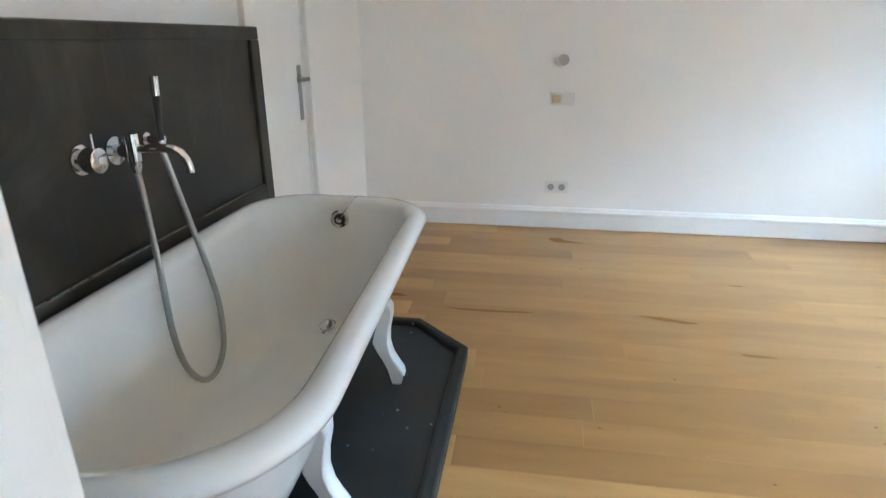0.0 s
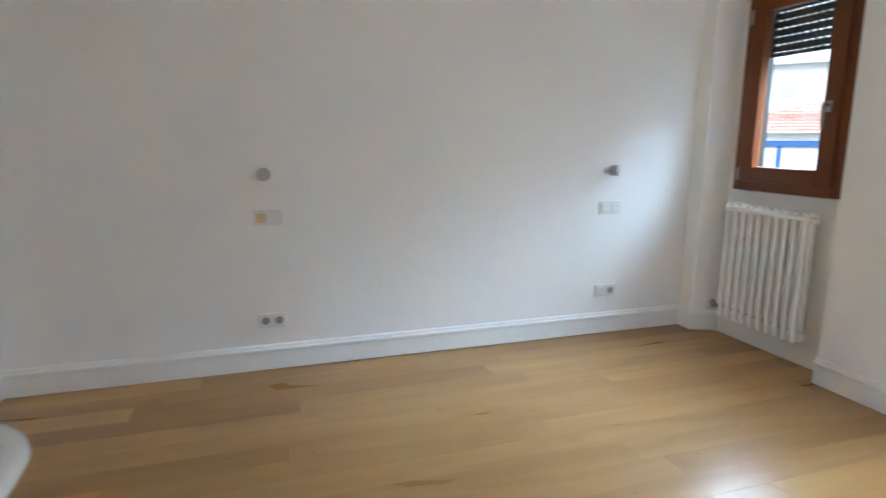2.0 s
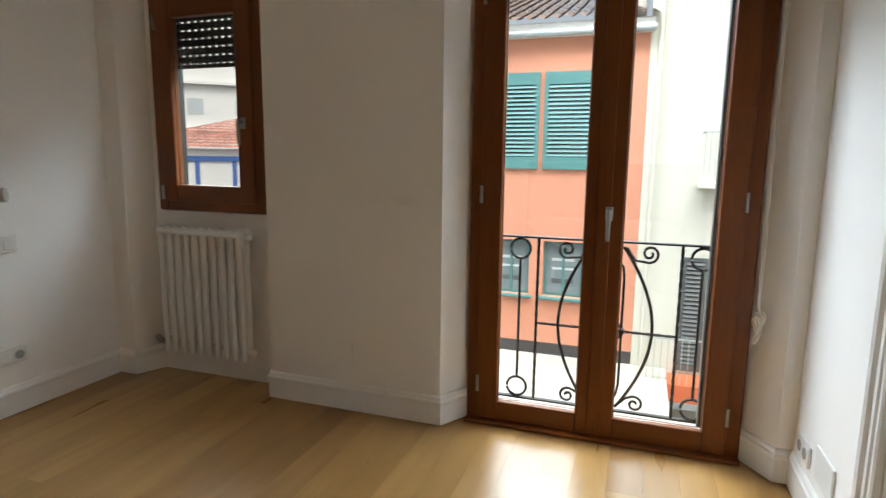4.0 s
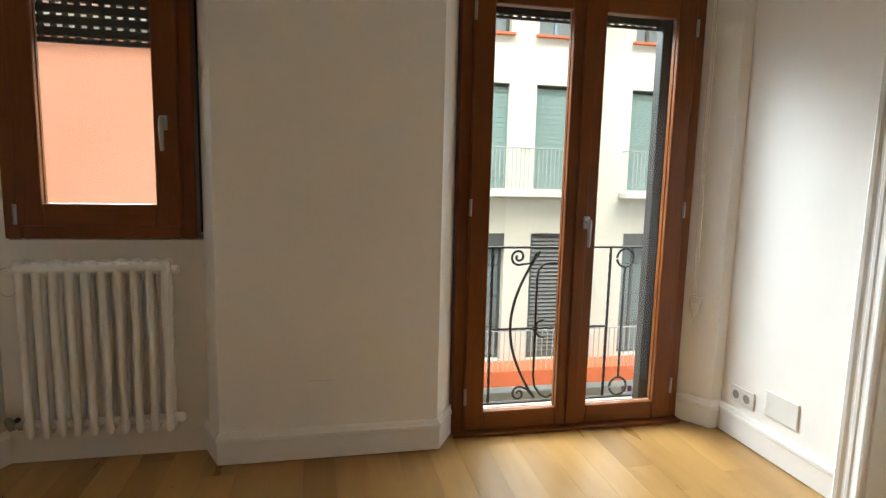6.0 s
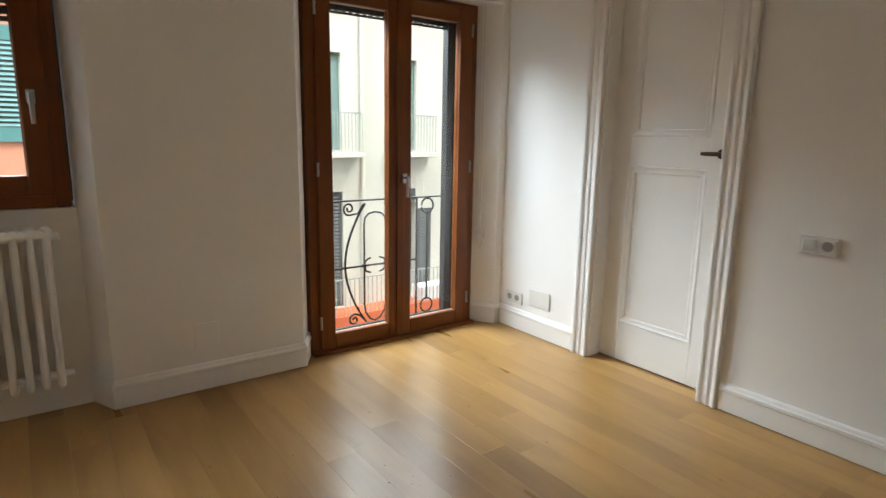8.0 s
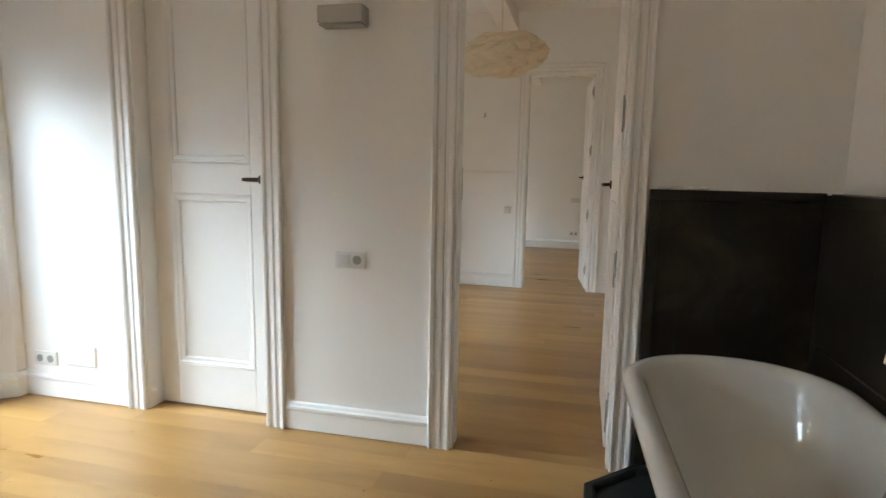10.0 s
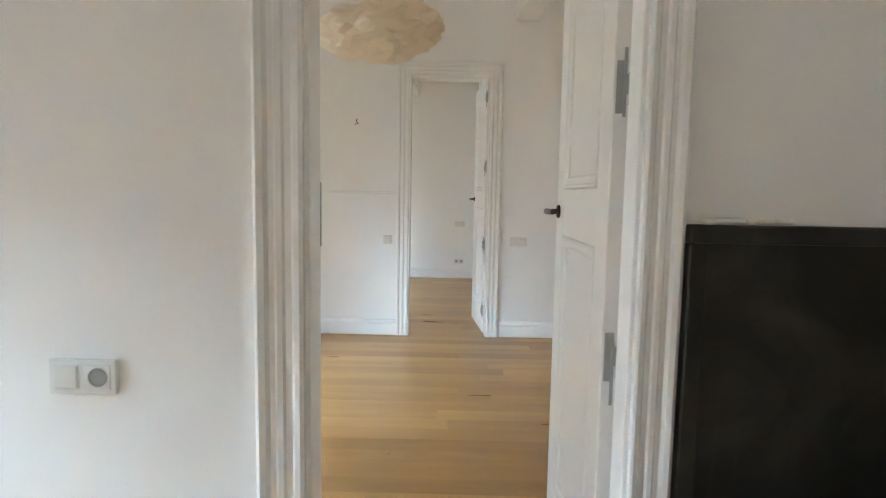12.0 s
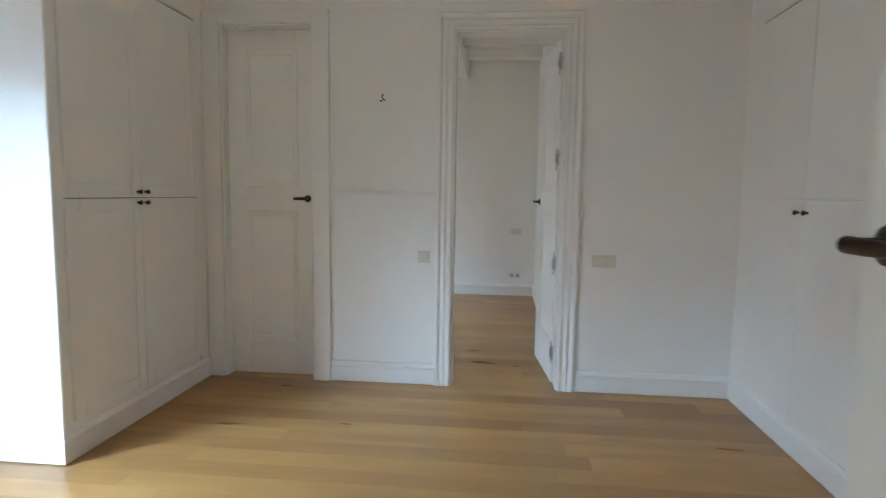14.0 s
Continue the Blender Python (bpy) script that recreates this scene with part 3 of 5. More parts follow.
def french_window(name, y0, y1, top, label, x=2.505):
    """Two glazed leaves to the floor in a timber frame; y0 south, y1 north."""
    w = thing(name, (x, (y0 + y1) / 2, 0), label, "french window", "", "structure")
    bar_frame(w, "window_frame", x + 0.02, x + 0.09, y0, y1, 0.002, top, 0.062, 0.035)
    mid = (y0 + y1) / 2
    for a, b in ((y0 + 0.056, mid - 0.001), (mid + 0.001, y1 - 0.056)):
        sash = part("sash", boxes((x + 0.001, a, 0.022, x + 0.062, a + 0.098 if a < mid - 0.1 else a + 0.082, top - 0.028), bevel=0.007), FRAME_V, w, "varnished timber sash")
        e0 = 0.098 if a < mid - 0.1 else 0.082
        e1 = 0.082 if a < mid - 0.1 else 0.098
        part("stile", boxes((x + 0.001, b - e1, 0.022, x + 0.062, b, top - 0.028), bevel=0.007), FRAME_V, sash)
        part("rail", boxes((x + 0.002, a + e0, 0.022, x + 0.060, b - e1, 0.118), bevel=0.007), FRAME_H, sash)
        part("rail", boxes((x + 0.002, a + e0, top - 0.125, x + 0.060, b - e1, top - 0.028), bevel=0.007), FRAME_H, sash)
        glazing(sash, x + 0.036, a + e0 - 0.004, b - e1 + 0.004, 0.114, top - 0.121)
    part("cover_strip", boxes((x - 0.012, mid - 0.030, 0.03, x + 0.0005, mid + 0.030, top - 0.04), bevel=0.005), FRAME_V, w)
    window_handle(w, x - 0.012, mid - 0.022, 1.055)
    for y in (y0 + 0.058, y1 - 0.058):
        for z in (0.20, 1.12, 2.0):
            leaf_hinge(w, x + 0.004, y, z)
    part("threshold", boxes((x - 0.03, y0, 0.0025, x + 0.02, y1, 0.020), bevel=0.004), FRAME_H, w, "varnished timber threshold")
    return w


french_window("window_1", 0.172, 1.398, 2.165, "varnished timber french window with two glazed leaves")
french_window("window_2", -2.04, -0.61, 2.19, "varnished timber french window of the second room")
french_window("window_3", -6.59, -5.21, 2.19, "varnished timber french window of the far room")

win = thing("window_4", (2.53, 2.92, 0.966), "varnished timber window above the radiator", "window", "", "structure")
bar_frame(win, "window_frame", 2.515, 2.60, 2.537, 3.264, 0.974, 2.165, 0.062, 0.062, 0.008)
sash = part("sash", boxes((2.498, 2.592, 1.027, 2.56, 2.690, 2.11), bevel=0.008), FRAME_V, win, "varnished timber sash")
part("stile", boxes((2.498, 3.114, 1.027, 2.56, 3.210, 2.11), bevel=0.008), FRAME_V, sash)
part("rail", boxes((2.499, 2.690, 1.027, 2.558, 3.114, 1.120), bevel=0.008), FRAME_H, sash)
part("rail", boxes((2.499, 2.690, 2.020, 2.558, 3.114, 2.11), bevel=0.008), FRAME_H, sash)
glazing(sash, 2.535, 2.686, 3.118, 1.116, 2.024)
window_handle(win, 2.498, 2.648, 1.455)
leaf_hinge(win, 2.50, 3.212, 1.075)
leaf_hinge(win, 2.50, 3.212, 2.0)
part("sill", boxes((2.60, 2.525, 0.967, XO + 0.04, 3.266, 0.985), bevel=0.003), ZINC, win, "metal outer sill")


def roller(name, y0, y1, bottom, top, x, label, side=0.10):
    r = thing(name, (x, (y0 + y1) / 2, bottom), label, "roller shutter")
    for a, b in ((y0, y0 + side), (y1 - 0.12, y1)):
        part("guide", boxes((x - 0.03, a, 0.002 if bottom > 1.9 else 0.99, x + 0.03, b, top), bevel=0.003, seg=1), SHUTTER, r)
    n, z = 0, top
    while z > bottom + 0.05:
        a, b = z - 0.036, z
        part("slat", boxes((x - 0.006, y0 + side, a, x + 0.006, y1 - 0.12, b), bevel=0.003, seg=1), SHUTTER, r)
        tabs = boxes(*[(x - 0.004, y, a - 0.010, x + 0.004, y + 0.024, a + 0.002) for y in np.arange(y0 + side + 0.002, y1 - 0.15, 0.046)])
        tagged(part("slot_web", tabs, SHUTTER, r), kind="stuff")
        z -= 0.046
    part("bottom_bar", boxes((x - 0.010, y0 + side, bottom, x + 0.010, y1 - 0.12, z + 0.002), bevel=0.003, seg=1), SHUTTER, r)
    return r


roller("roller_shutter", 2.523, 3.327, 1.775, 2.30, 2.665, "dark roller shutter lowered over the window's upper part")
roller("roller_shutter", 0.168, 1.402, 2.015, 2.30, 2.665, "dark roller shutter raised above the french window", 0.165)

# ---------- balcony railing ----------
rail = thing("balcony_railing", (2.84, 0.777, 0.0), "dark wrought-iron railing with scrolls outside the french window", "railing")
RX, YC = 2.845, 0.777
ledge = structure("balcony_ledge", boxes((XO, 0.0, -0.12, 2.93, 1.55, -0.02), bevel=0.004), CONCRETE, "narrow stone ledge below the railing", "ledge")


def iron(name, pts, r=0.0075, twist=0.0, sides=8, label=""):
    return part(name, tube(bmesh.new(), [(RX, y, z) for y, z in pts], r, 4 if twist else sides, False, twist), IRON, rail, label, not twist)


def arc(y, z, r, a0, a1, n=20):
    return [(y + r * math.cos(radians(a0 + (a1 - a0) * i / n)), z + r * math.sin(radians(a0 + (a1 - a0) * i / n))) for i in range(n + 1)]


def scroll(y, z, r, a0, turns, n=34):
    return [(y + r * (1 - 0.78 * i / n) * math.cos(radians(a0 + turns * 360 * i / n)), z + r * (1 - 0.78 * i / n) * math.sin(radians(a0 + turns * 360 * i / n))) for i in range(n + 1)]


part("top_rail", boxes((RX - 0.018, 0.10, 0.884, RX + 0.018, 1.45, 0.893), bevel=0.002, seg=1), IRON, rail)
part("bottom_rail", boxes((RX - 0.014, 0.10, 0.010, RX + 0.014, 1.45, 0.020), bevel=0.002, seg=1), IRON, rail)
for s in (-1, 1):
    part("post", boxes((RX - 0.01, YC + s * 0.66 - 0.01, -0.02, RX + 0.01, YC + s * 0.66 + 0.01, 0.90), bevel=0.002, seg=1), IRON, rail)
    y = YC + s * 0.344
    iron("twisted_bar", [(y, 0.02 + 0.865 * i / 60) for i in range(61)], 0.0085, 0.42)
    y = YC + s * 0.437
    iron("ring", arc(y, 0.826, 0.052, 0, 350), 0.007)
    iron("ring", arc(y, 0.075, 0.052, 0, 350), 0.007)
    iron("bar", [(y, 0.127), (y, 0.774)], 0.007)
    bow = [(YC + s * (0.075 + 0.155 * math.sin(math.pi * i / 28) ** 0.9), 0.865 - 0.83 * i / 28) for i in range(29)]
    iron("bow", bow, 0.008)
    iron("scroll", [(YC + s * 0.09, 0.862), (YC + s * 0.13, 0.80)] + [(YC + s * (0.197 - (p[0] - 0)), p[1]) for p in scroll(0, 0.836, 0.046, -60, -1.45)], 0.0068)
    iron("scroll", [(YC + s * 0.075, 0.035), (YC + s * 0.12, 0.085)] + [(YC + s * (0.168 - p[0]), p[1]) for p in scroll(0, 0.062, 0.042, 60, 1.3)], 0.0068)
    iron("inner_bar", [(YC, 0.805), (YC + s * 0.05, 0.795), (YC + s * 0.078, 0.765), (YC + s * 0.085, 0.72), (YC + s * 0.085, 0.16), (YC + s * 0.075, 0.10), (YC + s * 0.04, 0.05), (YC, 0.03)], 0.0065)
    iron("inner_ring", arc(YC + s * 0.035, 0.435, 0.05, -90, 90) if s > 0 else arc(YC + s * 0.035, 0.435, 0.05, 90, 270), 0.0065)
    part("collar", boxes((RX - 0.013, YC + s * 0.085 - 0.013, 0.42, RX + 0.013, YC + s * 0.085 + 0.013, 0.45), bevel=0.003, seg=1), IRON, rail)
iron("twisted_crossbar", [(YC - 0.344 + 0.688 * i / 50, 0.435) for i in range(51)], 0.0075, 0.42)

# ---------- radiator ----------
rad = thing("column_radiator", (2.47, 2.92, 0.157), "white column radiator hung below the window", "radiator")


def section_mesh(y):
    bm = bmesh.new()
    zs = [0.157, 0.160, 0.175, 0.205, 0.235, 0.50, 0.825, 0.855, 0.880, 0.892, 0.895]
    ws = [0.006, 0.012, 0.0160, 0.0158, 0.0152, 0.0150, 0.0155, 0.020, 0.025, 0.016, 0.004]
    for xc, dep in ((2.436, 0.019), (2.487, 0.017)):
        rings = []
        for z, w in zip(zs, ws):
            k = min(1.0, w / 0.0155)
            rings.append([(xc + dep * k * math.cos(a), y + w * math.sin(a), z) for a in (2 * math.pi * i / 14 for i in range(14))])
        sweep(bm, rings)
    for z in (0.205, 0.852):
        tube(bm, [(2.436, y, z), (2.46, y, z), (2.487, y, z)], 0.016, 10)
        tube(bm, [(2.462, y - 0.0292, z), (2.462, y + 0.0292, z)], 0.019, 12)
    return bm


for i in range(10):
    part("section", section_mesh(2.653 + i * 0.0592), RADIATOR, rad, "", True)
for y, s in ((2.624, -1), (3.215, 1)):
    part("plug", lathe(bmesh.new(), [(0, 0.019), (0.016, 0.019), (0.022, 0.012)], (2.462, y, 0.852), (0, s, 0), 14), RADIATOR, rad, "", True)
part("plug", lathe(bmesh.new(), [(0, 0.019), (0.018, 0.019), (0.024, 0.012)], (2.462, 2.624, 0.205), (0, -1, 0), 14), RADIATOR, rad, "", True)
for y in (2.75, 3.08):
    part("bracket", boxes((2.49, y, 0.80, 2.556, y + 0.02, 0.82), bevel=0.002, seg=1), RADIATOR, rad)
part("top_header", tube(bmesh.new(), [(2.436, 2.632, 0.866), (2.436, 2.640, 0.866), (2.436, 3.200, 0.866), (2.436, 3.208, 0.866)], [0.012, 0.0215, 0.0215, 0.012], 14), RADIATOR, rad, "", True)
valve = part("valve", lathe(bmesh.new(), [(0, 0.014), (0.012, 0.018), (0.022, 0.018), (0.026, 0.012), (0.045, 0.012)], (2.462, 3.216, 0.205), (0, 1, 0), 14), STEEL, rad, "grey metal radiator valve", True)
part("body", lathe(bmesh.new(), [(0, 0.016), (0.03, 0.018), (0.05, 0.013)], (2.462, 3.262, 0.195), (-0.3, 0.2, 0.9), 12), STEEL, valve, "", True)
part("tail", tube(bmesh.new(), [(2.462, 3.262, 0.203), (2.48, 3.275, 0.200), (2.52, 3.282, 0.196), (2.56, 3.285, 0.194)], 0.011, 10), BLACK, valve, "black pipe tail", True)

# ---------- bath corner ----------
tray = thing("shower_tray", (-1.2, 1.0, 0.0), "black slate floor tray with a raised rim below the bathtub", "tray")
OUT = [(-0.92, 0.036), (-0.722, 0.235), (-0.722, 1.742), (-0.955, 1.958), (XW + 0.004, 1.958), (XW + 0.004, 0.036)]
cx, cy = -1.25, 1.0


def inset(outline, d):
    n, res = len(outline), []
    for i in range(n):
        p, a, b = Vector(outline[i]), Vector(outline[i - 1]), Vector(outline[(i + 1) % n])
        d0, d1 = (p - a).normalized(), (b - p).normalized()
        n0, n1 = Vector((-d0.y, d0.x)), Vector((-d1.y, d1.x))
        m = (n0 + n1).normalized()
        res.append(tuple(p + m * (d / max(0.2, m.dot(n0)))))
    return res


bed = bmesh.new()
prism(bed, inset(OUT, 0.03), 0.002, 0.036)
part("tray_bed", bed, TRAY, tray)
rim = bmesh.new()
rim_profile = [(0.0, 0.002), (0.0, 0.048), (0.006, 0.056), (0.030, 0.056), (0.040, 0.050), (0.046, 0.038), (0.046, 0.002)]
rings = list(zip(*[[(x, y, z) for x, y in inset(OUT, d)] for d, z in rim_profile]))
part("tray_rim", sweep(rim, [list(r) for r in rings], closed=True), TRAY, tray)

wall_slab = thing("slate_wall_panel", (XW, 0.96, 0.056), "dark slate splashback with a raised border behind the bathtub", "wall panel", "slate splashback")
PX, TOPZ = -1.558, 1.258
part("slab", boxes((XW + 0.003, 0.0225, 0.057, PX - 0.012, 1.90, 1.25)), SLATE, wall_slab)
part("border", boxes((XW + 0.003, 0.10, 1.212, PX, 1.914, TOPZ), bevel=0.005), SLATE, wall_slab)
part("border", boxes((XW + 0.003, 1.845, 0.058, PX + 0.001, 1.9145, 1.2115), bevel=0.005), SLATE, wall_slab)
part("border", boxes((XW + 0.003, 0.10, 0.10, PX + 0.002, 1.8445, 0.668), bevel=0.006), SLATE, wall_slab)
rng = random.Random(4)
for n in range(26):
    y = 0.16 + n * 0.0648
    if rng.random() < 0.94:
        part("limescale", boxes((PX - 0.0035, y, 0.6665, PX + 0.0005, y + rng.uniform(0.05, 0.0645), 0.6683 + rng.uniform(0.0006, 0.0018))), LIME, wall_slab, "pale limescale line")
side_slab = thing("slate_wall_panel", (-1.25, 0.0, 0.056), "dark slate splashback beside the doorway", "wall panel", "slate splashback")
part("slab", boxes((PX - 0.014, 0.002, 0.057, -0.935, 0.022, 1.25)), SLATE, side_slab)
part("border", boxes((PX - 0.014, 0.002, 1.218, -0.928, 0.034, TOPZ), bevel=0.004), SLATE, side_slab)
part("border", boxes((-0.968, 0.002, 0.058, -0.9275, 0.0345, 1.2175), bevel=0.004), SLATE, side_slab)
for x0, x1, h in ((-1.055, -0.955, 0.012), (-1.155, -1.070, 0.009)):
    s = thing("sealant_strip", ((x0 + x1) / 2, 0.02, TOPZ), "crumbled pale sealant strip lying on the slate", "sealant")
    rng = random.Random(int(x0 * 1000))
    part("strip", tube(bmesh.new(), [(x0 + (x1 - x0) * i / 9, 0.017 + rng.uniform(-0.004, 0.004), TOPZ + 0.005 + rng.uniform(0, 0.003)) for i in range(10)], [h * 0.3] + [h * rng.uniform(0.5, 0.8) for _ in range(8)] + [h * 0.25], 7), CREAM, s)

TX0, TX1, TY0, TY1 = -1.553, -0.838, 0.225, 1.826


def tub_ring(d, z, near, far, n=14):
    """One level of the tub: steeper on the wall side, wider towards its south end."""
    x0, x1, y0, y1 = TX0 + (d if z > 0.6 else 0.03 + d * 0.55), TX1 - d, TY0 + d + near, TY1 - d - far
    rn, rf = max(0.05, 0.335 - d * 0.8), max(0.05, 0.225 - d * 0.5)
    rn = min(rn, (x1 - x0) / 2 - 0.001)
    pts = []
    for ox, oy, r, a in ((x1 - rn, y0 + rn, rn, -90), (x1 - rf, y1 - rf, rf, 0), (x0 + rf, y1 - rf, rf, 90), (x0 + rn, y0 + rn, rn, 180)):
        pts += [(ox + r * math.cos(radians(a + 90 * i / n)), oy + r * math.sin(radians(a + 90 * i / n)), z) for i in range(n + 1)]
    return [(x + 0.04 * (1.0 - y) * (x - TX0) / (TX1 - TX0), y, z) for x, y, z in pts]


tub = thing("bathtub", (-1.2, 1.09, 0.036), "white enamelled roll-top bathtub on curved feet", "bathtub")
OUTER = [(0.270, 0.150, 0.16, 0.06), (0.240, 0.163, 0.14, 0.05), (0.205, 0.205, 0.10, 0.035), (0.160, 0.29, 0.06, 0.02), (0.114, 0.40, 0.03, 0.01), (0.088, 0.53, 0.005, 0.0), (0.074, 0.588, 0, 0)]
RIM = [(0.050, 0.582, 0, 0), (0.024, 0.584, 0, 0), (0.007, 0.596, 0, 0), (0.0, 0.613, 0, 0), (0.004, 0.630, 0, 0), (0.018, 0.642, 0, 0), (0.036, 0.645, 0, 0), (0.056, 0.640, 0, 0), (0.070, 0.627, 0, 0)]
INNER = [(0.0785, 0.606, 0.006, 0.006), (0.094, 0.55, 0.02, 0.02), (0.124, 0.45, 0.05, 0.035), (0.166, 0.34, 0.09, 0.05), (0.200, 0.265, 0.13, 0.06), (0.232, 0.222, 0.155, 0.07), (0.262, 0.204, 0.17, 0.075), (0.295, 0.200, 0.18, 0.08)]
shell = part("shell", sweep(bmesh.new(), [tub_ring(d, z, n, f) for d, z, n, f in OUTER + RIM], last=False), ENAMEL_OUT, tub, "", True)
part("basin", sweep(bmesh.new(), [tub_ring(d, z, n, f) for d, z, n, f in [(0.044, 0.6448, 0, 0), (0.0565, 0.6405, 0, 0), (0.0705, 0.6275, 0, 0)] + INNER], first=False), ENAMEL, tub, "glossy white enamel basin", True)
drain = part("drain", lathe(bmesh.new(), [(0, 0.034), (0.004, 0.034), (0.006, 0.028), (0.003, 0.022), (0.003, 0.001)], (-1.215, 1.512, 0.2235), (0, -0.40, 0.91), 24), CHROME, tub, "chrome drain", True)
part("drain_cross", lathe(bmesh.new(), [(0.003, 0.004), (0.007, 0.004), (0.007, 0.0005)], (-1.215, 1.512, 0.2235), (0, -0.40, 0.91), 10), STEEL, drain, "", True)
over = part("overflow", lathe(bmesh.new(), [(0, 0.036), (0.006, 0.036), (0.010, 0.030), (0.006, 0.022), (0.004, 0.001)], (-1.214, 1.722, 0.572), (0, -1, 0.12), 26), CHROME, tub, "chrome overflow rosette", True)
part("overflow_well", lathe(bmesh.new(), [(0, 0.021), (0.0055, 0.021), (0.006, 0.001)], (-1.214, 1.720, 0.5722), (0, -1, 0.12), 20), BLACK, over, "dark opening", True)
part("plug_holder", lathe(bmesh.new(), [(0, 0.011), (0.014, 0.011), (0.016, 0.001)], (-1.214, 1.718, 0.572), (0, -1, 0.12), 14), CHROME, over, "", True)
part("chain", tube(bmesh.new(), [(-1.205, 1.705, 0.586), (-1.180, 1.722, 0.622), (-1.165, 1.750, 0.649), (-1.155, 1.775, 0.652), (-1.150, 1.79, 0.648)], 0.0022, 6), CHROME, tub, "fine metal plug chain", True)


FOOT = [(0.022, 0.345), (0.030, 0.328), (0.029, 0.295), (0.018, 0.240), (0.016, 0.190), (0.028, 0.145), (0.048, 0.112), (0.066, 0.085), (0.070, 0.062), (0.064, 0.042), (0.056, 0.037), (0.036, 0.037), (0.033, 0.055), (0.022, 0.095), (0.004, 0.135), (-0.018, 0.175), (-0.028, 0.200), (-0.020, 0.235), (-0.002, 0.290), (0.008, 0.340)]


def foot_mesh(y, s, xc):
    """A cabriole foot cut from a thick casting: a knee against the tub, a waist and a toe; s is the way out."""
    bm = bmesh.new()
    layers = []
    for off, k in ((-0.036, 0.004), (-0.031, 0.0), (0.0, -0.003), (0.031, 0.0), (0.036, 0.004)):
        ring = []
        for i, (o, z) in enumerate(FOOT):
            a, b = FOOT[i - 1], FOOT[(i + 1) % len(FOOT)]
            d = Vector((b[0] - a[0], b[1] - a[1])).normalized()
            wide = 0.72 + 0.28 * min(1.0, max(0.0, (z - 0.10) / 0.2))
            ring.append((xc + s * (o - d.y * k), y + off * wide, max(0.0365, z + d.x * k)))
        layers.append(ring)
    return sweep(bm, layers)


for y in (0.835, 1.49):
    part("foot", foot_mesh(y, 1, -1.0), ENAMEL_OUT, tub, "white painted cabriole foot", True)
    part("foot", foot_mesh(y, -1, -1.432), ENAMEL_OUT, tub, "white painted cabriole foot", True)

mixer = thing("bath_mixer", (PX, 1.035, 0.946), "chrome wall-mounted bath mixer with spout and hand shower", "tap")
MX = PX - 0.012
k = part("control", lathe(bmesh.new(), [(0, 0.036), (0.005, 0.036), (0.006, 0.026), (0.020, 0.026), (0.021, 0.030), (0.052, 0.030), (0.054, 0.027), (0.054, 0.001)], (MX, 0.930, 0.945), (1, 0, 0), 32), CHROME, mixer, "chrome control knob", True)
part("pin", tube(bmesh.new(), [(MX + 0.040, 0.930, 0.970), (MX + 0.040, 0.930, 1.008)], 0.0042, 10), CHROME, k, "", True)
s = part("spout", lathe(bmesh.new(), [(0, 0.036), (0.005, 0.036), (0.007, 0.017), (0.05, 0.017)], (MX, 1.050, 0.946), (1, 0, 0), 32), CHROME, mixer, "chrome spout", True)
part("pipe", tube(bmesh.new(), [(MX + 0.045, 1.046, 0.952), (MX + 0.14, 1.046, 0.957), (MX + 0.168, 1.046, 0.955), (MX + 0.187, 1.046, 0.946), (MX + 0.199, 1.046, 0.930), (MX + 0.204, 1.046, 0.914), (MX + 0.206, 1.046, 0.896)], 0.0115, 16), CHROME, s, "", True)
d = part("diverter", tube(bmesh.new(), [(MX + 0.060, 1.042, 0.922), (MX + 0.060, 1.042, 0.992)], 0.0165, 20), CHROME, mixer, "chrome diverter", True)
part("nut", lathe(bmesh.new(), [(0, 0.010), (0.004, 0.014), (0.016, 0.014), (0.03, 0.009)], (MX + 0.060, 1.042, 0.922), (0, 0, -1), 16), CHROME, d, "", True)
h = part("holder", lathe(bmesh.new(), [(0, 0.019), (0.004, 0.019), (0.006, 0.011), (0.055, 0.011)], (MX, 1.180, 0.954), (1, 0, 0), 22), CHROME, mixer, "chrome shower holder", True)
part("ring", tube(bmesh.new(), [(MX + 0.06, 1.156, 0.934), (MX + 0.06, 1.158, 0.956)], 0.0125, 16), CHROME, h, "", True)
hs = part("hand_shower", tube(bmesh.new(), [(MX + 0.06, 1.157, 0.93), (MX + 0.060, 1.162, 1.0), (MX + 0.060, 1.168, 1.073)], [0.008, 0.009, 0.0115], 14), BLACK, mixer, "dark slim hand shower", True)
part("head", tube(bmesh.new(), [(MX + 0.06, 1.168, 1.073), (MX + 0.06, 1.172, 1.123)], 0.0115, 16), CHROME, hs, "chrome shower tip", True)
hose = [(MX + 0.060, 1.042, 0.895), (MX + 0.068, 1.038, 0.82), (MX + 0.080, 1.026, 0.745), (MX + 0.104, 1.000, 0.655), (MX + 0.124, 0.974, 0.575), (MX + 0.140, 0.957, 0.480), (MX + 0.150, 0.966, 0.385), (MX + 0.157, 0.998, 0.318), (MX + 0.160, 1.050, 0.278), (MX + 0.160, 1.110, 0.285), (MX + 0.158, 1.156, 0.345), (MX + 0.146, 1.180, 0.460), (MX + 0.122, 1.186, 0.580), (MX + 0.098, 1.180, 0.700), (MX + 0.078, 1.168, 0.820), (MX + 0.062, 1.157, 0.925)]


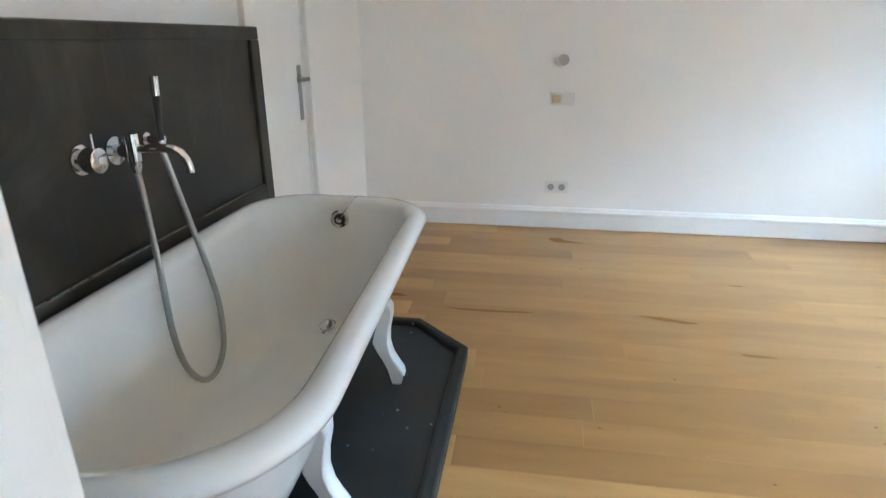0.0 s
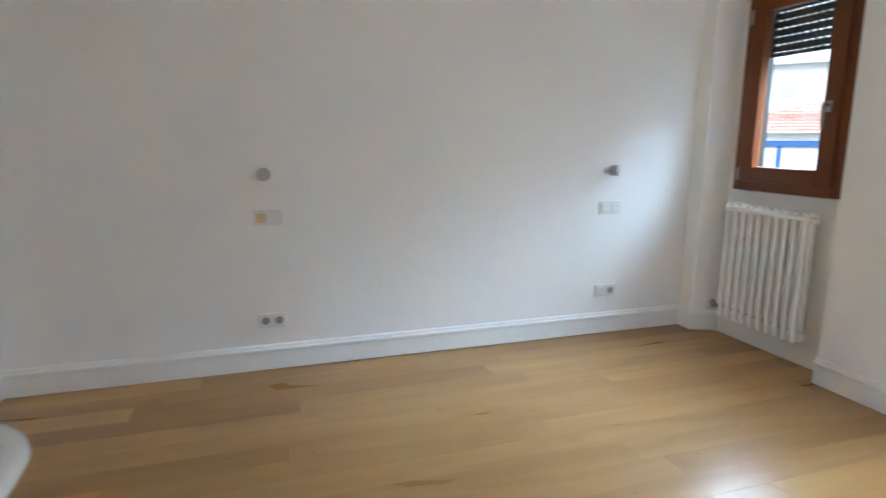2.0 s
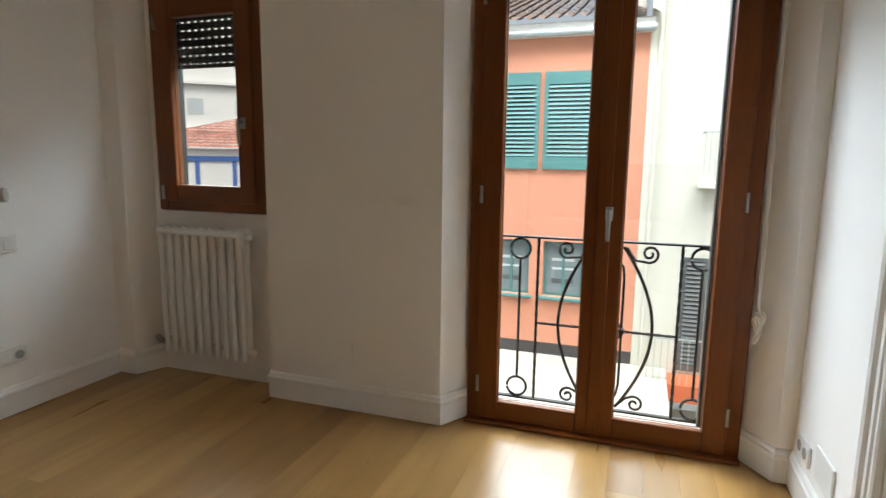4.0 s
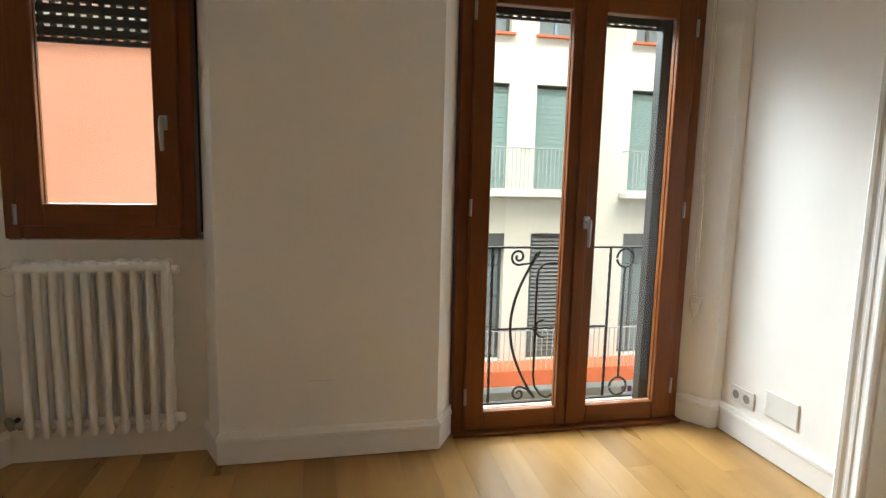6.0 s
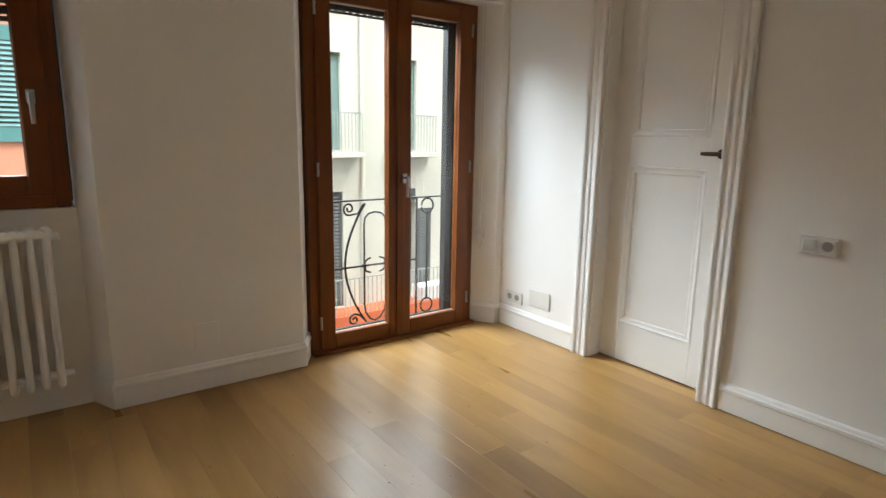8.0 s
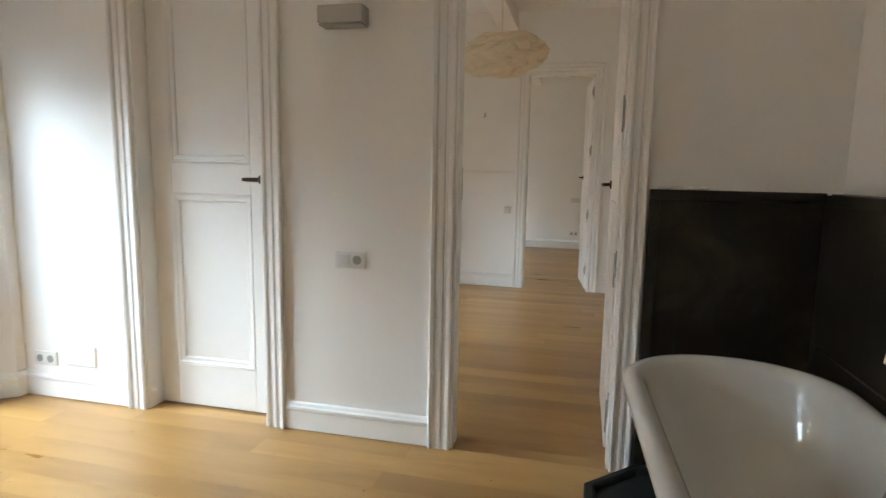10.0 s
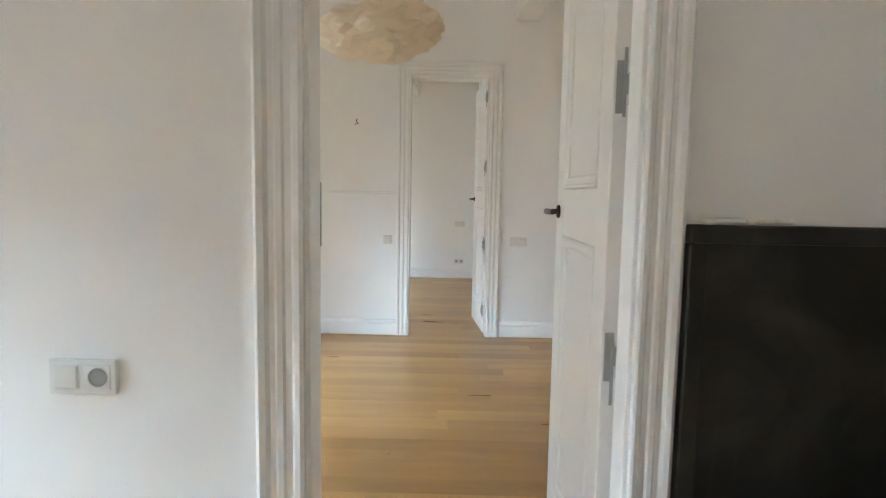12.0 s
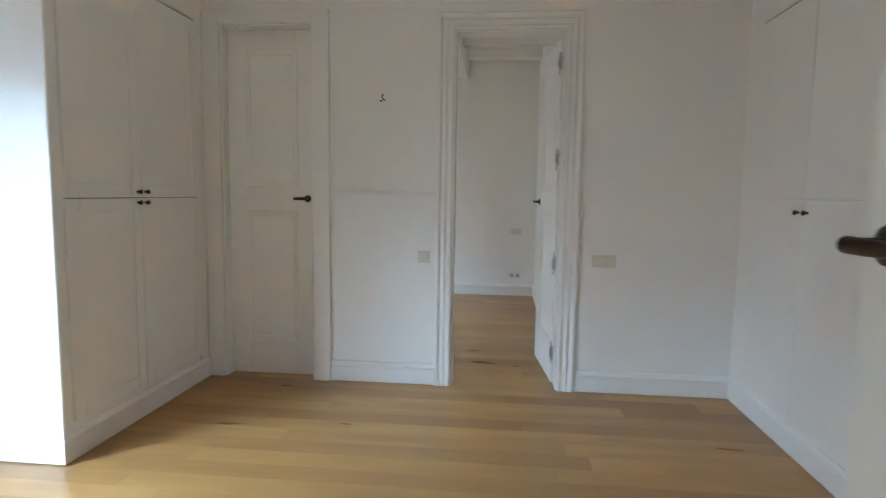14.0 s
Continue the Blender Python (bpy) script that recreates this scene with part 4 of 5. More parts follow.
def spline(pts, per=8):
    pts = [Vector(p) for p in pts]
    res = []
    for i in range(len(pts) - 1):
        p0, p1, p2, p3 = pts[max(i - 1, 0)], pts[i], pts[i + 1], pts[min(i + 2, len(pts) - 1)]
        for j in range(per):
            t = j / per
            res.append(0.5 * ((2 * p1) + (p2 - p0) * t + (2 * p0 - 5 * p1 + 4 * p2 - p3) * t * t + (3 * p1 - p0 - 3 * p2 + p3) * t ** 3))
    return res + [pts[-1]]


part("hose", tube(bmesh.new(), spline(hose, 6), 0.0086, 10), HOSE, mixer, "grey metal shower hose", True)

# ---------- switches, sockets, small wall things ----------


def wall_plate(name, centre, n, kinds, label, mat=PLASTIC, w=0.081, group="wall plates"):
    """A plate of one or more square inserts on a wall; n is the wall's normal (along y)."""
    x, y, z = centre
    width = w + 0.0715 * (len(kinds) - 1)
    t = thing(name, (x, y, z), label, "socket" if "socket" in name else "switch", group)
    part("plate", boxes((x - width / 2, y, z - w / 2, x + width / 2, y + n * 0.011, z + w / 2), bevel=0.003), mat, t)
    for i, kind in enumerate(kinds):
        u = x + (i - (len(kinds) - 1) / 2) * 0.0715
        f = y + n * 0.011
        part("frame", boxes((u - 0.0285, f - n * 0.002, z - 0.0285, u + 0.0285, f + n * 0.0015, z + 0.0285), bevel=0.0012, seg=1), mat, t)
        if kind == "socket":
            part("insert", lathe(bmesh.new(), [(0, 0.0215), (0.0035, 0.0215), (0.0035, 0.0190), (0.0016, 0.0188), (0.0016, 0.001)], (u, f, z), (0, n, 0), 22), DARKHOLE, t, "round socket well", True)
            for s_ in (-1, 1):
                part("contact", boxes((u - 0.003, f + n * 0.0004, z + s_ * 0.0175 - 0.003, u + 0.003, f + n * 0.0032, z + s_ * 0.0175 + 0.003)), STEEL, t)
        elif kind == "glow":
            part("rocker", boxes((u - 0.0255, f, z - 0.0255, u + 0.0255, f + n * 0.004, z + 0.0255), bevel=0.0015, seg=1), AMBER, t, "amber tinted rocker")
        else:
            r = boxes((u - 0.0255, f, z - 0.0255, u + 0.0255, f + n * 0.004, z + 0.0255), bevel=0.0015, seg=1)
            part("rocker", r, mat, t)
    return t


AMBER = plain("amber tinted plastic", (0.70, 0.55, 0.32), 0.35, vary=0.05, bump=0.0)
wall_plate("light_switch", (-0.337, YN, 0.856), -1, ("glow", "rocker"), "white double switch below a bedside light")
wall_plate("wall_socket", (-0.338, YN, 0.287), -1, ("socket", "socket"), "white double socket above the baseboard")
wall_plate("light_switch", (1.784, YN, 0.848), -1, ("rocker", "rocker"), "white double switch in the lit corner")
wall_plate("wall_socket", (1.782, YN, 0.297), -1, ("rocker", "socket"), "white socket with a blank half above the baseboard")
wall_plate("wall_socket", (0.401, 0.0, 0.890), 1, ("socket", "rocker"), "white plate with a switch and a socket beside the doorway")
wall_plate("wall_socket", (2.248, 0.0, 0.226), 1, ("socket", "socket"), "white double socket near the french window")
wall_plate("light_switch", (0.157, Y2, 0.883), 1, ("rocker",), "cream single switch beside the far door", CREAM)
wall_plate("light_switch", (-1.027, Y2, 0.883), 1, ("rocker", "rocker"), "cream double switch beside the far door", CREAM)
wall_plate("light_switch", (-0.543, Y3, 0.84), 1, ("rocker", "rocker"), "pale double switch on the far wall", CREAM)
wall_plate("wall_socket", (-0.54, Y3, 0.266), 1, ("socket", "socket"), "white double socket on the far wall")
for (x, z, w, hh), lab in (((2.005, 0.26, 0.185, 0.118), "white blank cover plate near the french window"),):
    t = thing("cover_plate", (x, 0, z), lab, "cover plate")
    part("plate", boxes((x - w / 2, 0.0005, z - hh / 2, x + w / 2, 0.009, z + hh / 2), bevel=0.003), PLASTIC, t)
t = thing("cover_plate", (XE, 2.022, 0.30), "blank plate painted over with the wall", "cover plate")
part("plate", boxes((XE - 0.007, 1.964, 0.242, XE + 0.001, 2.080, 0.360), bevel=0.0015, seg=1), PAINT, t)


def sconce(x, z, lean):
    """A bedside spot: a short turned head on a stem from the wall."""
    t = thing("wall_spotlight", (x, YN, z), "small pale cylindrical wall spotlight", "wall light", "bedside lights")
    part("rose", lathe(bmesh.new(), [(0, 0.024), (0.008, 0.024), (0.010, 0.008), (0.040, 0.008)], (x, YN, z), (0, -1, 0), 20), CREAM, t, "", True)
    ax = Vector((lean, -1, 0.12)).normalized()
    part("head", lathe(bmesh.new(), [(0, 0.026), (0.003, 0.032), (0.052, 0.034), (0.055, 0.032), (0.056, 0.001)], Vector((x, YN - 0.032, z)), ax, 28), PLASTIC_GREY, t, "", True)


PLASTIC_GREY = plain("pale grey lacquer", (0.52, 0.51, 0.48), 0.4, vary=0.05, bump=0.0)
sconce(-0.352, 1.085, 0.1)
sconce(1.755, 1.085, 0.75)
wl_ = thing("wall_uplight", (0.42, 0, 1.99), "grey box-shaped uplight on the wall between the doors", "wall light")
part("housing", boxes((0.31, 0.0, 1.955, 0.52, 0.09, 2.03), bevel=0.004), PLASTIC_GREY, wl_)
part("base", boxes((0.315, 0.004, 1.945, 0.515, 0.086, 1.954), bevel=0.002, seg=1), DARKHOLE, wl_)
hk = thing("cable_hook", (0.44, Y2, 1.93), "small hook with a cable end on the wall", "hook")
part("hook", tube(bmesh.new(), [(0.44, Y2, 1.955), (0.44, Y2 + 0.02, 1.952), (0.442, Y2 + 0.024, 1.935), (0.436, Y2 + 0.018, 1.922), (0.425, Y2 + 0.012, 1.912)], 0.004, 8), BRONZE, hk, "", True)
part("cable_end", boxes((0.446, Y2, 1.905, 0.458, Y2 + 0.014, 1.917), bevel=0.003), BRONZE, hk)

cord = thing("blind_cord", (2.47, 0.148, 0.56), "pale shutter cord hanging in loops beside the french window", "cord")
part("strand", tube(bmesh.new(), spline([(2.46, 0.165, 2.2), (2.458, 0.163, 1.4), (2.455, 0.160, 0.95), (2.452, 0.162, 0.72), (2.455, 0.150, 0.66)]), 0.0035, 6), CORD, cord, "", True)
part("strand", tube(bmesh.new(), spline([(2.485, 0.17, 2.2), (2.482, 0.168, 1.5), (2.475, 0.167, 1.0), (2.468, 0.164, 0.70)]), 0.003, 6), CORD, cord, "", True)
for a in range(3):
    c0 = (2.445 + 0.008 * a, 0.168, 0.61 + 0.012 * a)
    part("loop", tube(bmesh.new(), [(c0[0] + (0.028 + 0.006 * a) * math.cos(q), c0[1] - 0.008 * a + 0.012 * math.sin(q * 2), c0[2] + 0.055 * math.sin(q)) for q in (2 * math.pi * i / 22 for i in range(22))], 0.003, 6, True), CORD, cord, "", True)
lp = thing("wire_loop", (2.55, 3.285, 0.79), "thin pale wire loop on the wall beside the radiator", "wire")
part("wire", tube(bmesh.new(), [(2.548, 3.283 + 0.035 * math.sin(q) + 0.004 * math.sin(3 * q), 0.79 + 0.06 * math.cos(q)) for q in (math.pi * 1.6 * i / 24 for i in range(25))], 0.002, 6), CORD, lp, "", True)

# ---------- second room ----------
ward = thing("wardrobe", (2.06, -3.25, 0.0), "white built-in wardrobe with four panelled doors", "wardrobe")
part("body", boxes((1.68, Y2 + 0.002, 0.003, 2.438, -2.562, H - 0.003)), TRIM, ward)


def shaker(parent, x, s, y0, y1, z0, z1, frame_w=0.07, mat=TRIM):
    """A flat cupboard door with a raised border; s is the way out along x."""
    d = part("cabinet_door", boxes((x, y0, z0, x + s * 0.014, y1, z1), bevel=0.0015, seg=1), mat, parent)
    for a in ((y0, z0, y0 + frame_w, z1), (y1 - frame_w, z0, y1, z1), (y0 + frame_w, z0, y1 - frame_w, z0 + frame_w), (y0 + frame_w, z1 - frame_w, y1 - frame_w, z1)):
        part("border", boxes((x + s * 0.013, a[0], a[1], x + s * 0.019, a[2], a[3]), bevel=0.0025, seg=1), mat, d)
    return d


def knob(parent, p, s):
    part("knob", lathe(bmesh.new(), [(0, 0.007), (0.012, 0.006), (0.016, 0.012), (0.024, 0.013), (0.028, 0.009), (0.029, 0.001)], p, (s, 0, 0), 16), BRONZE, parent, "dark bronze knob", True)


for y0, y1, ky in ((-3.185, -2.625, -3.155), (-3.80, -3.189, -3.225)):
    for z0, z1, kz in ((0.185, 1.259, 1.235), (1.265, 2.40, 1.295)):
        dd = shaker(ward, 1.68, -1, y0, y1, z0, z1)
        knob(dd, (1.661, ky, kz), -1)
# solid grey strips draw the shade of the door gaps as colour
part("gap_shade", boxes((1.6675, -3.80, 1.2600, 1.679, -2.625, 1.2640)), DARKHOLE, ward, "grey strip for the shade between doors")
part("gap_shade", boxes((1.6675, -3.80, 2.404, 1.679, -2.625, 2.409)), DARKHOLE, ward, "grey strip for the shade above doors")
part("fascia", boxes((1.666, -3.80, 2.412, 1.679, -2.625, H - 0.004), bevel=0.002, seg=1), TRIM, ward)
part("corner_post", boxes((1.668, -2.615, 0.145, 1.680, -2.560, H - 0.004), bevel=0.003), TRIM, ward)
part("corner_bead", tube(bmesh.new(), [(1.676, -2.558, 0.145), (1.676, -2.558, H - 0.005)], 0.009, 10), TRIM, ward, "", True)
part("end_post", boxes((1.668, -3.90, 0.145, 1.680, -3.81, H - 0.004), bevel=0.003), TRIM, ward)

cup = thing("wall_cupboard", (-1.86, -3.0, 0.19), "flush white built-in cupboard doors with small knobs", "cupboard")
for y0, y1, ky in ((-3.74, -3.16, -3.20), (-3.156, -2.58, -3.116)):
    for z0, z1 in ((0.195, 1.30), (1.304, 2.31)):
        dd = part("cabinet_door", boxes((-1.8595, y0, z0, -1.846, y1, z1), bevel=0.002, seg=1), TRIM, cup)
        if z0 < 1:
            knob(dd, (-1.846, ky, 1.238), 1)
# another grey strip in place of the shade along the doors' top
part("gap_shade", boxes((-1.8595, -3.74, 2.311, -1.849, -2.58, 2.317)), DARKHOLE, cup, "grey strip for the shade above doors")
part("top_panel", boxes((-1.8595, -3.74, 2.318, -1.8465, -2.58, H - 0.004), bevel=0.002, seg=1), TRIM, cup)
pan = thing("wall_panelling", (0.42, Y2, 0.15), "flush white wall panelling between the doors", "panelling")
part("panel", boxes((0.075, Y2, 0.150, 0.782, Y2 + 0.007, 1.300), bevel=0.003), TRIM, pan)
part("panel", boxes((0.075, Y2, 1.318, 0.782, Y2 + 0.007, 2.50), bevel=0.003), TRIM, pan)
part("rail", boxes((0.075, Y2, 1.3005, 0.782, Y2 + 0.012, 1.3175), bevel=0.003), TRIM, pan)

# paper pendant
lamp = thing("paper_pendant", (0.03, -2.01, 2.03), "crumpled ivory paper pendant lamp", "pendant lamp")
bm = bmesh.new()
bmesh.ops.create_icosphere(bm, subdivisions=4, radius=1.0)
for v in bm.verts:
    p = v.co.copy()
    cell = noise.voronoi(p * 1.7 + Vector((3, 1, 7)))[0]
    small = noise.voronoi(p * 3.6 + Vector((8, 2, 4)))[0]
    q = p * (0.72 + 0.48 * cell[0] + 0.30 * small[0])
    v.co = Vector((q.x * 0.30, -2.01 + q.y * 0.29, 2.185 + q.z * 0.13 - 0.03 * q.x))
lo = min(v.co.z for v in bm.verts)
for v in bm.verts:
    v.co.z += 2.03 - lo
part("shade", bm, PAPER, lamp, "crumpled ivory paper shade")
part("flex", tube(bmesh.new(), [(0.0, -2.01, 2.30), (0.0, -2.01, H - 0.01)], 0.003, 8), CORD, lamp, "thin pale flex", True)


# ---------- the street ----------
FX = 9.8                      # facades across the street
structure("ground", boxes((-60, -60, -5.4, 90, 90, -5.2)), ASPHALT, "grey street ground", "ground")
structure("terrace", boxes((4.4, 0.1, -5.19, FX - 0.01, 7.4, -2.11)), CONCRETE, "pale terrace below the salmon house", "terrace")


def wall_with_holes(x0, x1, y0, y1, z0, z1, holes):
    """A wall slab facing -x with rectangular openings (ya, yb, za, zb)."""
    ys = sorted({y0, y1, *[h[0] for h in holes], *[h[1] for h in holes]})
    zs = sorted({z0, z1, *[h[2] for h in holes], *[h[3] for h in holes]})
    dims = []
    for a, b in zip(ys, ys[1:]):
        for c, d in zip(zs, zs[1:]):
            m, n = (a + b) / 2, (c + d) / 2
            if not any(h[0] < m < h[1] and h[2] < n < h[3] for h in holes):
                dims.append((x0, a, c, x1, b, d))
    return boxes(*dims)


def louvre(parent, y0, y1, z0, z1, x, mat, gaps=17, edge=0.07, foot=0.20, head=0.20):
    """A louvred shutter leaf in front of a wall."""
    leaf = part("shutter", boxes((x - 0.04, y0, z0, x, y0 + edge, z1), (x - 0.04, y1 - edge, z0, x, y1, z1), (x - 0.04, y0 + edge, z0, x, y1 - edge, z0 + foot), (x - 0.04, y0 + edge, z1 - head, x, y1 - edge, z1)), mat, parent)
    step = (z1 - head - z0 - foot) / gaps
    for i in range(gaps):
        z = z0 + foot + (i + 0.5) * step
        bm = boxes((x - 0.035, y0 + edge, z - step * 0.30, x - 0.020, y1 - edge, z + step * 0.30))
        for v in bm.verts:
            v.co.x += (v.co.z - z) * 0.55
        part("louvre", bm, mat, leaf)
    # an opaque dark sheet carries the shade between the slats in its colour
    part("shade_backing", boxes((x - 0.006, y0 + edge, z0 + foot, x - 0.001, y1 - edge, z1 - head)), LOUVRE_SHADE if mat is TEAL else GREYDARK, leaf)
    return leaf


def far_window(parent, y0, y1, z0, z1, x, frame_mat, bars=2, sill=None):
    w = part("window", boxes((x, y0, z0, x + 0.05, y0 + 0.05, z1), (x, y1 - 0.05, z0, x + 0.05, y1, z1), (x, y0 + 0.05, z0, x + 0.05, y1 - 0.05, z0 + 0.05), (x, y0 + 0.05, z1 - 0.05, x + 0.05, y1 - 0.05, z1), (x, (y0 + y1) / 2 - 0.025, z0 + 0.05, x + 0.05, (y0 + y1) / 2 + 0.025, z1 - 0.05)), frame_mat, parent)
    for i in range(1, bars):
        z = z0 + (z1 - z0) * i / bars
        part("glazing_bar", boxes((x + 0.01, y0 + 0.05, z - 0.012, x + 0.03, y1 - 0.05, z + 0.012)), frame_mat, w)
    part("pane", boxes((x + 0.03, y0 + 0.05, z0 + 0.05, x + 0.036, y1 - 0.05, z1 - 0.05)), FARGLASS, w)
    if sill is not None:
        part("sill", boxes((FX - 0.09, y0 - 0.06, z0 - 0.045, x + 0.02, y1 + 0.06, z0 - 0.002), bevel=0.005, seg=1), sill, w)
    return w


PURPLE = plain("purple sign paint", (0.16, 0.05, 0.22), 0.5, vary=0.1)
BLUEGREY = plain("blue-grey window paint", (0.22, 0.33, 0.45), 0.5, vary=0.1)
# colour of the shade behind the teal louvres; there is no pane
LOUVRE_SHADE = plain("near-black shade behind louvres", (0.035, 0.047, 0.047), 0.25, vary=0.5, coarse=2.0, bump=0.0)
FARGLASS = plain("dim curtained glass", (0.20, 0.24, 0.25), 0.12, vary=0.25, coarse=1.2, bump=0.0)
CURTAIN = plain("pale blind behind glass", (0.52, 0.56, 0.57), 0.5, vary=0.12)


def tiles(y0, y1, x0, z0, rows, rise, run, pitch=0.22):
    """Barrel tiles laid in rows up a slope that climbs away from the street."""
    verts, faces = [], []
    n = int((y1 - y0) / pitch * 10)
    for r in range(rows):
        for end in (0, 1):
            for i in range(n + 1):
                y = y0 + (y1 - y0) * i / n
                w = 0.055 * abs(math.sin(math.pi * (y - y0) / pitch)) + 0.012 * noise.noise(Vector((y * 3, r * 7.3, 0)))
                verts.append((x0 + (r + end * 1.12) * run, y, z0 + (r + end * 1.05) * rise + w + 0.03 * (1 - end)))
    for r in range(rows):
        a = r * 2 * (n + 1)
        for i in range(n):
            faces.append((a + i, a + i + 1, a + n + 2 + i, a + n + 1 + i))
    bm = bmesh.new()
    vs = [bm.verts.new(v) for v in verts]
    for f in faces:
        bm.faces.new([vs[i] for i in f])
    return bm


# salmon house
pink = thing("salmon_house", (FX, 4.0, -5.2), "salmon stuccoed house with teal louvred shutters across the street", "house")
low = [(3.98, 3.30), (3.12, 2.44), (2.20, 1.52)]
holes = [(b, a, -1.06, -0.09) for a, b in low]
part("wall", wall_with_holes(FX, FX + 0.4, 0.66, 7.3, -1.90, 3.28, holes), STUCCO_PINK, pink)
part("plinth", boxes((FX - 0.01, 0.66, -5.19, FX + 0.4, 7.3, -1.902)), DARKBAND, pink)
part("side_wall", boxes((FX + 0.4, 6.9, -5.19, 16.0, 7.3, 3.28)), STUCCO_PINK, pink)
# a dark sheet gives the window openings their indoor shade; no room is built
part("room_dark_sheet", boxes((FX + 0.41, 0.7, -1.9, FX + 0.45, 6.88, 3.2)), GREYDARK, pink)
for a, b in low:
    w = far_window(pink, b, a, -1.06, -0.09, FX + 0.12, TEAL, 1, TEAL)
    part("blind", boxes((FX + 0.20, b + 0.05, -0.95, FX + 0.205, a - 0.05, -0.30)), CURTAIN, w, "pale printed blind")
    for z, d in ((-0.42, 0.05), (-0.58, 0.04), (-0.80, 0.08)):
        part("lettering_bar", boxes((FX + 0.145, b + 0.16, z - d / 2, FX + 0.149, a - 0.14, z + d / 2)), CURTAIN if d < 0.07 else GREYDARK, w)
louvre(pink, 2.35, 3.40, 1.145, 2.735, FX - 0.005, TEAL)
louvre(pink, 1.43, 2.27, 1.145, 2.735, FX - 0.005, TEAL)
part("cornice", boxes((FX - 0.10, 0.60, 3.285, FX + 0.4, 7.34, 3.50), bevel=0.02), STUCCO_WHITE, pink)
part("gutter", tube(bmesh.new(), [(FX - 0.13, 0.58, 3.33), (FX - 0.13, 7.36, 3.33)], 0.06, 12), ZINC, pink, "grey zinc gutter", True)
tagged(part("roof_tiles", tiles(0.55, 7.4, FX - 0.22, 3.50, 14, 0.125, 0.36), CLAY_OLD, pink, "weathered barrel tiles", True), kind="stuff")
part("chimney", boxes((FX + 0.3, 0.75, 3.6, FX + 0.7, 1.0, 4.3), bevel=0.02), STUCCO_WHITE, pink)

# cream house
beige = thing("cream_house", (FX, -5.0, -5.2), "cream stuccoed apartment house with iron balconies", "house")
bays = [(-1.20, -0.50), (-2.43, -1.70), (-4.17, -3.55), (-6.0, -5.3), (-7.9, -7.2)]
holes = [(a, b, 1.03, 2.86) for a, b in bays] + [(a, b, -2.15, 0.22) for a, b in bays] + [(a, b, 3.70, 5.4) for a, b in bays]
part("wall", wall_with_holes(FX, FX + 0.4, -12.0, 0.655, -2.46, 7.2, holes), STUCCO_BEIGE, beige)
part("shop_front", boxes((FX + 0.02, -12.0, -5.19, FX + 0.4, 0.655, -2.465)), STUCCO_BEIGE, beige)
part("side_wall", boxes((FX + 0.4, 0.255, 3.0, 16.0, 0.655, 7.2)), STUCCO_BEIGE, beige)
# the unlit interior is only this dark-coloured sheet behind the wall
part("room_dark_sheet", boxes((FX + 0.41, -12.0, -2.4, FX + 0.45, 0.2, 7.0)), GREYDARK, beige)
part("roof_edge", boxes((FX - 0.15, -12.0, 7.2, FX + 0.5, 0.66, 7.4), bevel=0.02), STUCCO_WHITE, beige)
part("downpipe", tube(bmesh.new(), [(FX - 0.05, -2.86, 7.1), (FX - 0.05, -2.86, -2.4)], 0.045, 10), STUCCO_BEIGE, beige, "cream painted downpipe", True)
part("downpipe", tube(bmesh.new(), [(FX - 0.05, 0.50, 7.1), (FX - 0.05, 0.50, -2.1)], 0.03, 10), STUCCO_BEIGE, beige, "cream painted downpipe", True)


def balcony(y0, y1, z, high, deep, mat, floor_mat, step=0.075):
    b = part("balcony", boxes((FX - deep, y0 - 0.03, z - 0.10, FX - 0.001, y1 + 0.03, z), bevel=0.012), floor_mat, beige)
    part("handrail", boxes((FX - deep, y0, z + high, FX - deep + 0.03, y1, z + high + 0.02), (FX - deep + 0.03, y0, z + high, FX, y0 + 0.02, z + high + 0.02), (FX - deep + 0.03, y1 - 0.02, z + high, FX, y1, z + high + 0.02)), mat, b)
    for i in range(int((y1 - y0) / step) + 1):
        y = min(y0 + i * step, y1 - 0.012)
        part("baluster", boxes((FX - deep + 0.008, y, z, FX - deep + 0.020, y + 0.012, z + high)), mat, b)
    return b


RAILGREY = plain("grey-green railing paint", (0.34, 0.36, 0.34), 0.5, vary=0.1)
for n, (a, b) in enumerate(bays):
    if n < 4:
        balcony(a - 0.30, b + (0.30 if n == 0 else 0.13), 0.99, 0.74, 0.32, RAILGREY, STUCCO_BEIGE)
    bl = part("blind", boxes((FX + 0.10, a, 1.03, FX + 0.12, b, 2.80)), GREENDARK, beige, "green lowered blind")
    for i in range(20):
        part("blind_slat", boxes((FX + 0.092, a, 1.05 + i * 0.0875, FX + 0.0995, b, 1.125 + i * 0.0875)), GREENDARK, bl)
    far_window(beige, a, b, 3.70, 5.4, FX + 0.15, BLUEGREY if n == 1 else GREYDARK, 2, ORANGE) if n < 4 else None
    if n == 1:
        louvre(beige, a, b, -2.13, 0.20, FX + 0.10, GREYDARK, 30, 0.06, 0.10, 0.06)
    else:
        far_window(beige, a, b, -2.13, 0.20, FX + 0.16, GREYDARK, 4)
        part("box_shutter", boxes((FX + 0.02, a, -0.06, FX + 0.14, b, 0.22)), GREYDARK, beige)
louvre(beige, -0.42, -0.06, -2.1, -0.22, FX - 0.005, GREYDARK, 24, 0.05, 0.10, 0.06)
louvre(beige, -4.55, -4.2, -2.1, -0.22, FX - 0.005, GREYDARK, 24, 0.05, 0.10, 0.06)
long_b = part("balcony", boxes((FX - 0.55, -12.0, -2.46, FX - 0.001, 0.42, -2.17), bevel=0.01), ORANGE, beige, "balcony slab with orange edge")
